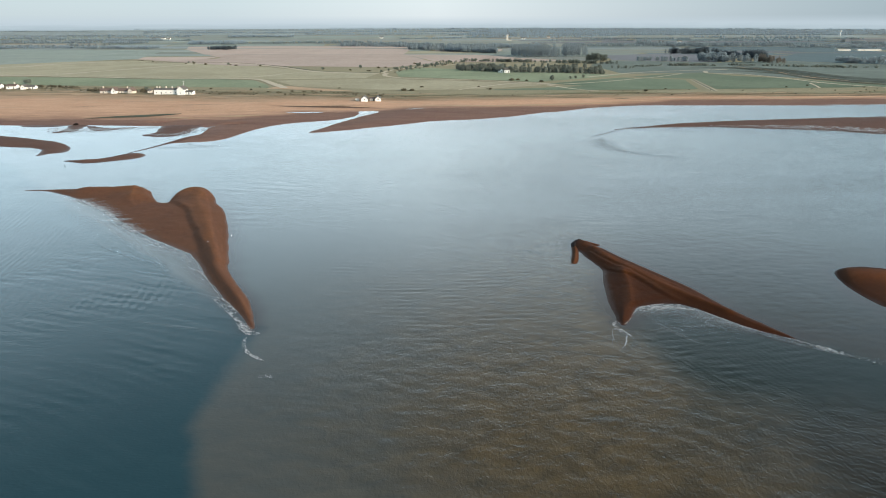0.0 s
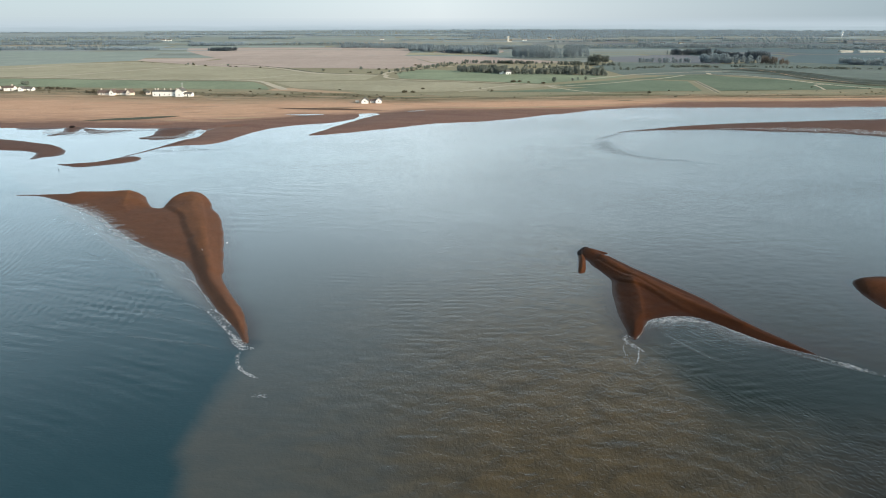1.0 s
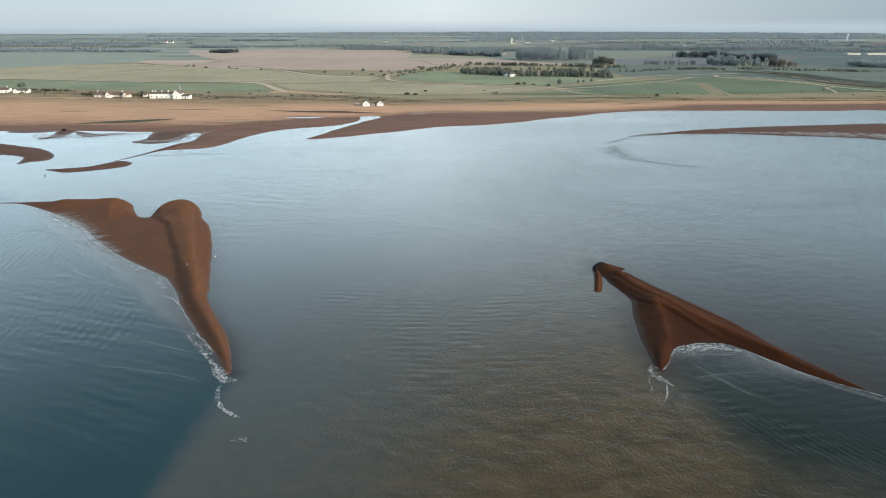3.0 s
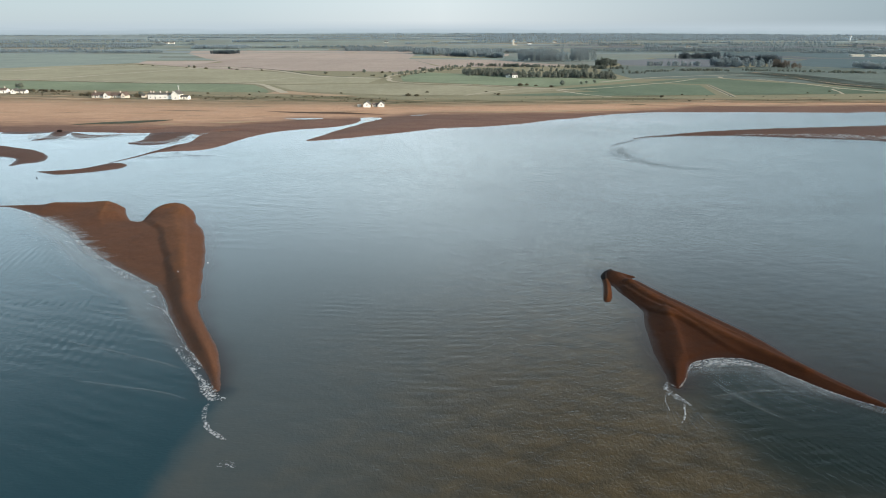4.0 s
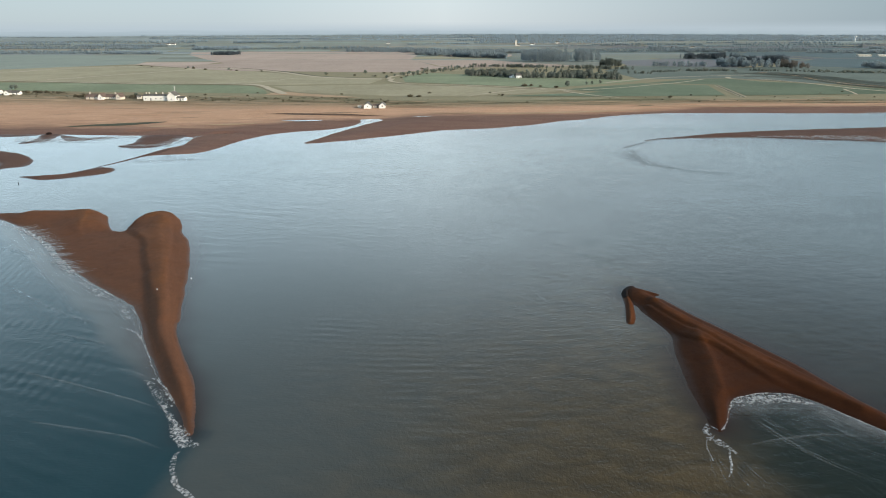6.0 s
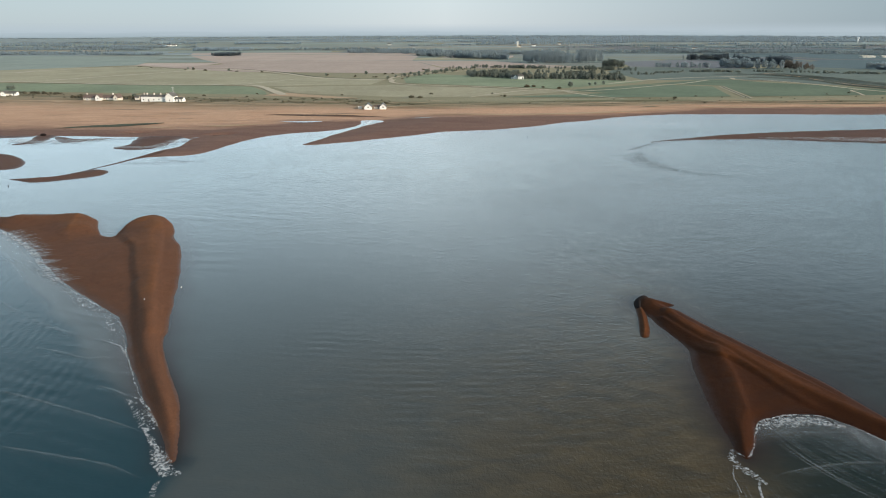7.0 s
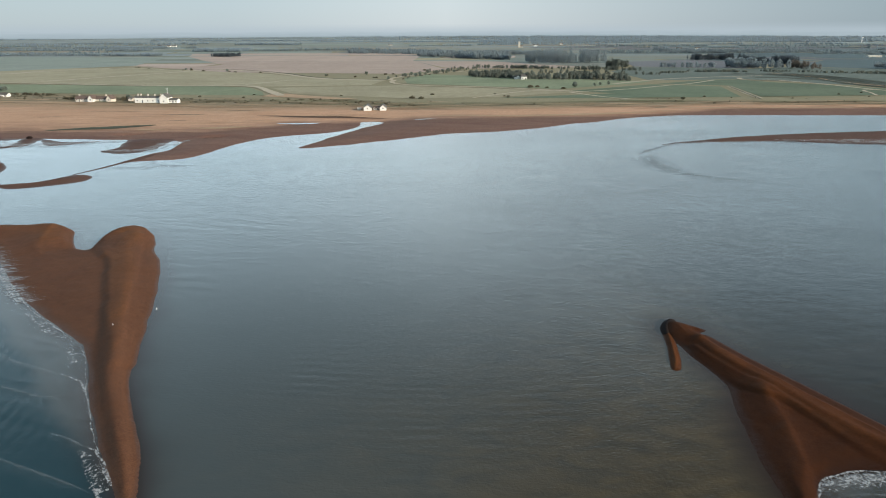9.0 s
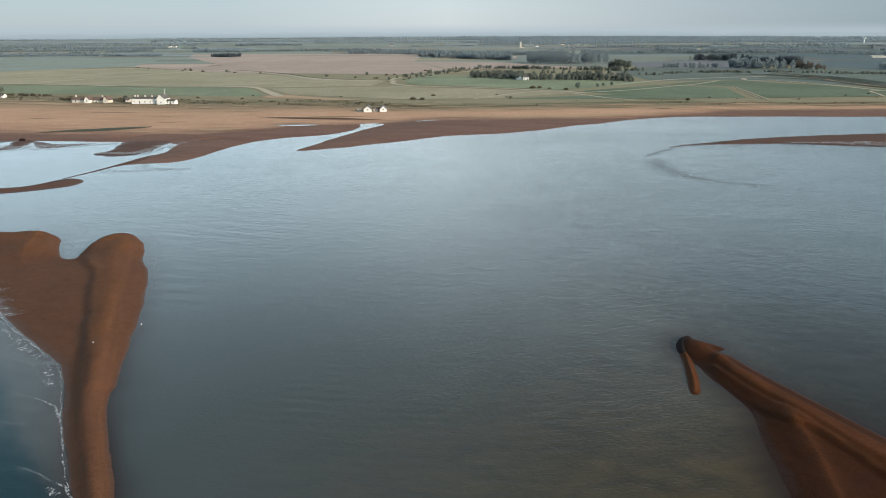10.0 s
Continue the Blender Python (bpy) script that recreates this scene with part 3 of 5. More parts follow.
EAST = [(36.6, 143.2), (37.4, 146.8), (38.6, 148.7), (40.4, 148.9), (42.4, 147.6), (44.6, 145.2), (43.2, 143.9), (44.8, 142), (47.4, 135.8), (49.9, 130.8), (52.1, 126.4), (55.2, 120.2), (57.8, 114.6), (59.6, 109),
        (61.8, 103), (63.8, 98.7), (65.6, 95), (68.2, 89.6), (65, 91.5), (62.9, 93.2), (60.6, 95.6), (58.3, 98.8), (56.1, 101.7), (53.8, 104.6), (51.4, 106.1), (48, 106.1), (44.8, 105.3), (42.4, 103.9), (40.8, 100.8),
        (39.2, 97.7), (37.6, 95.9), (36.9, 97.9), (37.2, 101.6), (37.4, 106.8), (38.2, 113), (39.1, 119), (40.2, 123.6), (40.6, 127), (39.7, 131.6), (38.6, 135.9), (38.2, 139.2)]
ISLET = [(94.3, 122), (96.5, 125.4), (100, 127), (105, 127.6), (116, 123), (124, 114), (126, 104), (118, 97), (106, 97), (96.5, 101), (93.6, 106), (92.8, 113)]


def make_water():
    fx = np.concatenate([np.arange(-250, -104, 2.0), np.arange(-104, -62, 0.6), np.arange(-62, 84, 0.45), np.arange(84, 112, 0.9), np.arange(112, 260, 2.0)])
    fy = np.concatenate([np.arange(16, 30, 0.8), np.arange(30, 130, 0.4), np.arange(130, 260, 0.75), np.arange(260, 450, 1.2)])
    xs = np.concatenate([[-4900, -2500, -1200, -600, -350], fx, [350, 600, 1200, 2500, 4900]])
    ys = np.concatenate([[-4900, -2500, -1000, -400, -150, -50, 0], fy, [480, 520]])
    X, Y = np.meshgrid(xs, ys)
    warp = 5 * fbm(X / 70, Y / 70, 31, 3) + 0.8 * fbm(X / 9, Y / 9, 30, 2)
    patch = np.clip(0.35 + fbm(X / 22, Y / 22, 32, 3), 0, 1)
    # short crests across the channel, bowed out to sea
    r = np.hypot((X - 6) * 0.8, Y - 250)
    mouth = np.clip((X + 48 + 0.5 * np.maximum(Y - 96, 0)) / 16, 0, 1) * np.clip((Y - 45) / 40, 0, 1)
    phase = r * 2 * np.pi / 2.1 + warp * 1.6 + 1.1 * fbm(X / 3.5, Y / 3.5, 38, 2)
    crests = np.sin(phase) + 0.35 * np.sin(2 * phase + 0.6)
    Z = (0.009 + 0.017 * np.clip((X + 45) / 70, 0, 1)) * crests * patch * mouth * np.clip(0.45 + 1.2 * fbm(X / 3.2, Y / 6, 39, 2), 0, 1.3) * np.clip((116 - X - 0.5 * Y) / 10, 0.15, 1)
    Z += 0.016 * np.clip((X + 55) / 80, 0.35, 1) * fbm(X / 1.9 + warp * 0.1, Y / 1.2, 33, 3) * (0.4 + 0.6 * mouth) * np.clip((Y - 40) / 70, 0.2, 1)
    # lumpy silty chop where the ebb meets the sea, drawn out along the stream
    chop = np.clip((122 - Y) / 48, 0, 1) * np.clip((X + 38) / 34, 0, 1) * np.clip((70 - X) / 30, 0.35, 1) * np.clip((113 - X - 0.5 * Y) / 8, 0, 1) * np.clip(1.1 - (X - 36) * (Y - 62) / 600 * (X > 36) * (Y > 62), 0.1, 1)
    Z += (0.056 + 0.032 * np.clip((82 - Y) / 26, 0, 1)) * chop * fbm(X / 2.1 + 0.12 * Y, Y / 1.7, 34, 2)
    # fine combed wavelets in the lee of both spits
    bay = np.clip((X - 37) / 6, 0, 1) * np.clip((Y - 62) / 14, 0, 1) * np.clip((112 - Y) / 5, 0, 1)
    Z += 0.003 * bay * np.sin((X * 0.93 + Y * 0.36 + 0.5 * warp) * 2 * np.pi / 1.45) * patch
    lee = np.clip((-38 - X - 0.6 * np.maximum(Y - 96, 0)) / 10, 0, 1) * np.clip((Y - 84) / 25, 0, 1)
    Z += 0.022 * lee * np.clip(1.15 - (-45 - 0.5 * (Y - 110) - X) / 60, 0.3, 1) * np.sin((X * 0.98 + Y * 0.05 + 0.0022 * (X + 62) * (Y - 124) + 0.7 * warp) * 2 * np.pi / 1.9) * patch
    Z += 0.016 * np.clip((-34 - X) / 10, 0, 1) * np.sin((X * 0.25 + Y + warp * 2.5) * 2 * np.pi / 7.0) * patch
    # short wind waves on the open sea side
    Z += np.clip((-36 - X) / 8, 0, 1) * patch * (0.013 * np.sin((X * 0.34 + Y * 0.94 + warp * 1.2) * 2 * np.pi / 2.5) + 0.03 * fbm(X / 3.4 + 0.3 * Y, Y / 1.5, 41, 2))
    near = np.clip((259 - Y) / 60, 0, 1) * np.clip((X + 110) / 12, 0, 1) * np.clip((111 - X) / 12, 0, 1)
    Z *= near
    # wind ripple over the whole river, wider further out
    Z += 0.027 * np.clip((Y - 110) / 130, 0, 1) * np.clip((X + 180) / 200, 0.5, 1) * fbm(X / 4.2 + warp * 0.1, Y / 2.4 + X / 30, 36, 3) * (0.55 + 0.45 * np.clip(1.5 * fbm(X / 60, Y / 45, 37, 3) + 0.5, 0, 1))
    edge = np.minimum.reduce([np.clip((X + 250) / 40, 0, 1), np.clip((258 - X) / 40, 0, 1), np.clip((Y - 16) / 6, 0, 1), np.clip((448 - Y) / 60, 0, 1)])
    Z *= edge
    # shingle of the spits showing through the shallows, and the calm strip along them
    shoal, calm = np.zeros(X.shape), np.zeros(X.shape)
    for pts in (WEST, EAST, ISLET):
        line = spline(pts, True, 2)
        (x0, y0), (x1, y1) = line.min(0) - 14, line.max(0) + 14
        rows_, cols = np.flatnonzero((ys > y0) & (ys < y1)), np.flatnonzero((xs > x0) & (xs < x1))
        part_ = np.ix_(rows_, cols)
        d, _ = nearest(X[part_], Y[part_], line, True)
        shoal[part_] = np.maximum(shoal[part_], np.exp(-(d / (2.4 + 1.2 * fbm(X[part_] / 9, Y[part_] / 9, 51, 2))) ** 1.3))
        calm[part_] = np.maximum(calm[part_], np.exp(-(d / 4.5) ** 2) * np.clip((X[part_] + 36 + 0.42 * (Y[part_] - 95)) / 3, 0, 1))
    Z *= 1 - 0.75 * calm
    v = np.stack([X.ravel(), Y.ravel(), Z.ravel()], -1)
    me = mesh_from("water", v.tolist(), grid_faces(len(xs), len(ys)).tolist(), WATER, True)
    for called, values in (("shoal", shoal), ("calm", calm)):
        me.attributes.new(called, "FLOAT", "POINT").data.foreach_set("value", values.ravel())
    return tagged(new("water", me), "grey-blue tidal water with a brown silt plume", "water", kind="structure")


make_water()

# ---- mainland ----
SHORE = [(-4900, 372), (-600, 372), (-300, 371), (-222, 371), (-190, 370), (-165, 367), (-145, 366), (-131, 361), (-128, 350), (-127, 336), (-131, 324), (-133.5, 308), (-124, 309.5), (-114, 311.5),
         (-108, 319), (-104.5, 333), (-101.5, 350), (-96.5, 363), (-89, 374), (-78, 381), (-68, 386), (-59, 394), (-52.5, 406), (-50, 420), (-51.5, 432), (-45, 435), (-37, 431), (-44, 414), (-51, 398), (-57.5, 378), (-64.5, 355),
         (-68, 340), (-47, 350), (-23, 367), (-3, 383), (28, 393), (55, 409), (72, 423), (88, 432), (107, 447), (135, 460), (160, 463),
         (217, 462), (324, 461), (700, 470), (4900, 500)]
WET_X, WET_Y = [-270, -125, -79, -20, 32, 77, 115, 186, 349], [397, 392, 425, 447, 446, 455, 465, 491, 500]
GRASS_X, GRASS_Y = [-384, -305, -216, -145, -98, -32, 37, 132, 228, 384], [581, 568, 545, 530, 530, 510, 510, 518, 524, 530]
LAND = 2.0
HILL = 600 * 1.09 ** 12              # from here on the farmland climbs gently inland


def climb(y):
    return 0.0098 * np.maximum(np.asarray(y, float) - HILL, 0)


SHORE_LINE = spline(SHORE, False, 4)
LAND_SIDE = np.vstack([SHORE_LINE, [(6000, 500), (6000, 9000), (-6000, 9000), (-6000, 372)]])


def terrain(X, Y):
    """Height of the mainland, and how far inland a place is: 0 at the tide, 1 at the dry shingle, 2 at the grass."""
    d, _ = nearest(X, Y, SHORE_LINE)
    sd = np.where(inside(X, Y, LAND_SIDE), d, -d) + 1.2 * fbm(X / 12, Y / 12, 41, 4) * np.clip(1 - d / 200, 0, 1)
    wet, grass = np.interp(X, WET_X, WET_Y), np.interp(X, GRASS_X, GRASS_Y)
    Z = np.where(sd > 0, LAND * (1 - np.exp(-np.maximum(sd, 0) / 30)), np.maximum(sd * 0.1, -2.5))
    # tide pools behind the beach, and storm berms
    for px, py, rx, ry in ((-118, 372, 5, 2), (-165, 380, 7, 1.5)):
        Z = Z - 2.5 * np.exp(-((X - px) / rx) ** 2 - ((Y - py - 0.1 * (X - px)) / ry) ** 2)
    beach = np.clip(sd / 20, 0, 1) * np.clip((grass - Y) / 20, 0, 1)
    Z = Z + beach * (0.3 * fbm(X / 60, Y / 9, 43, 3))
    Z = Z + climb(Y)
    u = np.where(Y < wet, 1 - (wet - Y) / 40, 1 + (Y - wet) / np.maximum(grass - wet, 8))
    return Z, u


def make_ground():
    fx, fy = np.arange(-430, 450, 3.0), np.arange(292, 600, 2.0)
    out = 460 * 1.16 ** np.arange(1, 17)
    xs = np.concatenate([[-4900], -out[::-1], fx, out, [4900]])
    ys = np.concatenate([fy, 600 * 1.09 ** np.arange(1, 24), [4880]])
    X, Y = np.meshgrid(xs, ys)
    Z, u = terrain(X, Y)
    v = np.stack([X.ravel(), Y.ravel(), Z.ravel()], -1)
    me = mesh_from("ground", v.tolist(), grid_faces(len(xs), len(ys)).tolist(), GROUND, True)
    me.attributes.new("inland", "FLOAT", "POINT").data.foreach_set("value", np.clip(u, 0, 4).ravel())
    return tagged(new("ground", me), "tan shingle beach passing into flat green grazing marsh", "ground", kind="structure")


make_ground()


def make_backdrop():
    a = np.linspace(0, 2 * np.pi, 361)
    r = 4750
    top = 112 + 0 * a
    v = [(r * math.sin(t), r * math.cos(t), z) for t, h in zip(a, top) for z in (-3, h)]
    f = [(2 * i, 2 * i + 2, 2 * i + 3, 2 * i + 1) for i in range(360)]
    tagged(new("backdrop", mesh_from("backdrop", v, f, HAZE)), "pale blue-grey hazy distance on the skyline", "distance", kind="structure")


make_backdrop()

# ---- shingle banks ----
west_spit = shingle_bar("shingle_spit", "long brown shingle spit with a curling ridge and pointed tip", WEST,
            [([(-121, 206.5), (-110, 206.5), (-103.5, 203.5), (-99.5, 197)], 1.25, 4.5, 5.5), ([(-84, 202.5), (-80.5, 200), (-76.5, 188), (-70, 172.5), (-64.2, 158.5), (-58.4, 144.8), (-53.2, 133), (-48.5, 123.6), (-43, 113), (-37.8, 103)], 0.5, 1.9, 2.2),
             ([(-78, 198), (-72.5, 184), (-67, 169), (-61.6, 154), (-56.6, 141.5), (-52.6, 131.5)], 0.22, 0.5, 1.4), ([(-105, 207), (-103, 200), (-100.5, 192), (-97, 186)], 0.2, 0.6, 1.6)],
            1.15, 6.5, 0.4, SPIT, 0.3, 11, split=True,
            terraces=[([(-93, 214), (-94, 204), (-91, 193.5), (-84.5, 186), (-78.6, 178.1), (-71.5, 163.6), (-65.9, 151.6), (-61.4, 141.5), (-58.6, 134.8), (-54.8, 127), (-50.4, 118.5), (-44.5, 108.8), (-38.8, 99.5), (-35, 93)], 1.95, 4.6, 2.3)],
            banks=[(-101, 206, 7), (-108, 211, 6), (-95, 195, 5), (-88.7, 199, 8), (-86, 206, 6), (-80, 207, 6), (-76, 201, 8)])
shingle_bar("shingle_spit", "brown forked shingle spit with a sharp crest and dark lee slope", EAST,
            [([(41.6, 139.5), (42.6, 135.5), (44.8, 130), (47.2, 125.2), (49, 120.4), (51.8, 114), (55.4, 107.6), (60, 101)], 0.4, 1.8, 1.0),
             ([(42.2, 140.5), (43.6, 136.6), (46.4, 130.2), (49.6, 123.6), (53, 116.6), (57, 109)], 0.2, 0.35, 0.8), ([(40.2, 138), (41.4, 134), (43.4, 128.6), (46, 123.6), (48.2, 118)], 0.16, 0.35, 0.7),
             ([(45, 124), (44.6, 119), (43.6, 113.4), (42.4, 108), (41.2, 103.4), (39.3, 98.4)], 0.13, 0.4, 0.9), ([(39.4, 146.8), (41.2, 144.4), (42, 142)], 0.4, 2.0, 2.2),
             ([(45.6, 125), (44.4, 121), (43.6, 116.5), (42.6, 111.5), (41.5, 106.5), (40.2, 102), (38.4, 97.6)], 0.36, 2.6, 2.2)],
            0.5, 2.6, 0.3, DARK_SPIT, 0.15, 12, split=True,
            terraces=[([(36.5, 150), (37.4, 142), (38.4, 136.5), (39.4, 131), (41.2, 126), (43.4, 122.6), (45.6, 120.4), (47.2, 117), (48.6, 112.4), (50.6, 108), (53.2, 104.2), (57.2, 99.2), (62, 93), (69, 85)], 0.95, 2.6, 1.3)])
shingle_bar("shingle_bar", "narrow brown finger of shingle beside the spit",
            [(36.9, 144.5), (35.9, 139), (34.6, 133.6), (34.2, 131.2), (34.9, 130.6), (35.7, 131.3), (36.6, 134), (37.4, 138), (38.2, 142.3), (38.4, 145)],
            [([(37.9, 143), (37.0, 138), (35.6, 133.2)], 0.34, 0.5, 1.1)], 0.42, 0.8, 0.18, FINGER, 0.06, 13, 0.3)
# black cap painting in the shade on the spit's wet steep head
shingle_bar("weed_patch", "black patch painted as the wet shaded face at the head of the spit",
            [(36.7, 143.2), (37.1, 146.2), (38.3, 148.6), (39.5, 149.6), (40.8, 149.2), (39.9, 147.6), (38.8, 145.6), (37.8, 143)],
            [], 1.0, 0.9, 0.15, WEED_SHADE, 0.12, 24, 0.5)
shingle_bar("shingle_islet", "low rounded brown shingle islet in the water",
            ISLET,
            [([(98, 122), (108, 118), (118, 108)], 0.9, 5.0, 6.0)], 0.7, 4.0, 0.6, DARK_SPIT, 0.3, 14)
shingle_bar("shingle_bar", "flat wet red-brown shingle bar off the beach",
            [(-340, 356), (-290, 349), (-250, 339), (-221, 328), (-205.4, 320.5), (-190, 312), (-182, 304), (-174, 294), (-171, 284.5), (-174.4, 280.4), (-177, 279), (-178, 274), (-180.2, 276), (-182.6, 284),
             (-186.5, 291.5), (-193, 296), (-202, 297.6), (-230, 303), (-300, 318), (-350, 330)],
            [([(-300, 336), (-230, 320), (-185, 298)], 0.5, 10.0, 10.0)], 0.5, 5.0, 1.5, FAR_BAR, 0.7, 15, 0.06)
shingle_bar("shingle_bar", "thin wet shingle bar rising just above water",
            [(-161, 263.4), (-154, 265.5), (-147.6, 267.2), (-144, 273.4), (-141, 280), (-138, 281.6), (-133.6, 279.6), (-130.8, 275.4), (-131, 269.5), (-135, 265.3), (-140.5, 261.4), (-146, 258.4), (-150, 257.8), (-155, 260)],
            [([(-152, 261.5), (-142, 268), (-134, 275)], 0.4, 3.0, 3.0)], 0.4, 2.5, 0.7, FAR_BAR, 0.35, 16, 0.1)
shingle_bar("shingle_bar", "long low wet bar streaked with pools and foam",
            [(99, 346), (110, 354.5), (144, 370), (183, 382), (221, 389.5), (261, 396.5), (300, 400), (420, 405), (520, 400), (520, 330), (400, 305), (300, 308), (242, 328),
             (221, 339.5), (205, 346), (180, 351), (166, 357), (140, 357.5), (110, 351)],
            [([(140, 364), (220, 372), (320, 365), (450, 360)], 0.5, 12.0, 14.0)], 0.4, 8.0, 2.0, FAR_BAR, 2.2, 17, 0.04)

shingle_bar("shingle_bar", "thin dark tail of shingle trailing off the beach",
            [(-125, 316), (-129.5, 309), (-132.8, 303.5), (-134.8, 296), (-137.5, 288.5), (-140, 281.5), (-141, 282.2), (-138.4, 290), (-136.4, 297.5), (-134.6, 306), (-133.2, 313), (-131, 322), (-127, 326)],
            [], 0.35, 1.0, 0.5, FAR_BAR, 0.3, 18, 0.12)
MUD = "low wet flat streaked by draining water"
shingle_bar("mud_flat", MUD, [(-156, 332.5), (-153.5, 343), (-156, 356), (-158, 367), (-150, 374), (-138, 372), (-134, 366), (-136, 356), (-134.8, 350), (-134.4, 339), (-139.3, 329), (-147, 327.4)], [], 0.3, 3.0, 0.7, FAR_BAR, 1.8, 19, 0.05)
shingle_bar("mud_flat", MUD, [(-209, 342), (-208.4, 353), (-214, 369), (-211, 374), (-205, 372), (-202, 362), (-200, 352), (-201.6, 346)], [], 0.25, 2.0, 0.7, FAR_BAR, 1.4, 25, 0.05)
shingle_bar("mud_flat", MUD, [(-196, 357), (-189, 348.5), (-180, 352.5), (-173, 359.5), (-172, 363), (-180, 361), (-188, 361), (-198, 367), (-204, 369)], [], 0.18, 2.5, 0.7, FAR_BAR, 1.6, 20, 0.05)
shingle_bar("mud_flat", MUD, [(-240, 366), (-228, 363), (-218, 366), (-214, 371), (-226, 373), (-240, 372)], [], 0.15, 2.5, 0.7, FAR_BAR, 1.6, 26, 0.05)

# ---- foam ----
def wash_sheet(label, pts, width, strength, mat=None, name="wash", category="sea foam"):
    """A film of spent foam lying on the water, dense at the shore side of the line and gone at the other."""
    q, cx, cy, tx, ty = along(pts, 0.8)
    V = np.linspace(0, 1, 12)[:, None]
    w = width * np.clip(np.sin(q * np.pi) * 1.6, 0.05, 1)
    X, Y = cx + ty * V * w, cy - tx * V * w
    film = strength * (1 - V) ** 1.3 * np.clip(np.minimum(q, 1 - q) * 6, 0, 1)
    v = np.stack([X.ravel(), Y.ravel(), np.full(X.size, 0.11)], -1)
    me = mesh_from(name, v.tolist(), grid_faces(len(cx), 12).tolist(), mat or WASH_SHEET, True)
    me.attributes.new("film", "FLOAT", "POINT").data.foreach_set("value", film.ravel())
    return tagged(new(name, me), label, category, kind="stuff")


wash_sheet("milky wash off the seaward side of the spit", [(-41, 104.6), (-46.4, 113), (-53.4, 124.2), (-59.8, 136), (-63.6, 140.7), (-70.2, 146.5), (-83, 158), (-92.8, 168.8), (-101.5, 179.4), (-118, 194.9), (-134, 205.6)], -12, 0.42)
wash_sheet("milky wash in the lee of the forked spit", [(38.6, 97.5), (41, 102), (44.5, 104.4), (48.4, 105.4), (52.8, 105), (56, 101.4), (61, 95), (65, 91)], 6, 0.6)


# curl of smooth water off the bar, its darker reflection painted as sheets
TAIL = [(126, 356), (116, 352.6), (110, 350.6), (103.7, 347.3), (97.2, 339.5), (91.5, 333.3), (86, 327.4), (80, 319)]
SMEAR = [(88, 322), (85, 314), (83.5, 305), (83.5, 296), (85.5, 287), (90, 279)]
for pts, width, dark in ((TAIL, 2.4, 0.6), (TAIL, -4.0, 0.2), (SMEAR, 9.0, 0.42), (SMEAR, -8.0, 0.36)):
    wash_sheet("painted dark slick curling off the end of the bar", pts, width, dark, SLICK_SHEET, "silt_swirl", "silt")
wash_sheet("painted dark slick curling off the end of the bar", [(86, 290), (92, 279), (101, 272), (114, 267)], 8.0, 0.28, SLICK_SHEET, "silt_swirl", "silt")
for pts, width in (([(-124, 312), (-116, 302), (-108, 300), (-98, 301)], 9.0), ([(-134, 300), (-128, 296), (-120, 297), (-112, 298)], 8.0)):
    wash_sheet("dark streak on the water off the shingle tail", pts, width, 0.3, SLICK_SHEET, "silt_swirl", "silt")


def spent_wave(pts, strength):
    """The low crest of a spent wave: a thin white lip with a faint film trailing behind it."""
    for width, share in ((0.4, 0.75), (-0.25, 0.75), (1.8, 0.2)):
        wash_sheet("faint white line of a spent wave", pts, width, strength * share)


def swash_fingers(label, pts, count, seed):
    """Tongues of thin foam that the last wave left lying up the shingle."""
    q, cx, cy, tx, ty = along(pts, 0.2)
    rs_ = np.random.default_rng(seed)
    v, f = [], []
    for i in rs_.integers(0, len(cx), count):
        nx, ny, reach, w = ty[i], -tx[i], rs_.uniform(0.8, 4.2), rs_.uniform(0.12, 0.34)
        lean = rs_.normal(0.9, 0.25)
        for s_, z, ww in ((-1.2, 0.10, w), (0.0, 0.13, w), (reach, 0.16 + 0.17 * reach, 0.02)):
            bx, by = cx[i] - nx * s_ + tx[i] * s_ * lean, cy[i] - ny * s_ + ty[i] * s_ * lean
            v += [(bx - tx[i] * ww, by - ty[i] * ww, z), (bx + tx[i] * ww, by + ty[i] * ww, z)]
        k = len(v) - 6
        f += [(k, k + 1, k + 3, k + 2), (k + 2, k + 3, k + 5, k + 4)]
    return tagged(new("foam", mesh_from("foam", v, f, FOAM)), label, "sea foam", kind="stuff")


swash_fingers("fine white tongues of swash on the shingle", [(-119, 195.2), (-110, 187.4), (-101.8, 179.2), (-93, 168.6), (-83.2, 157.8)], 130, 5)
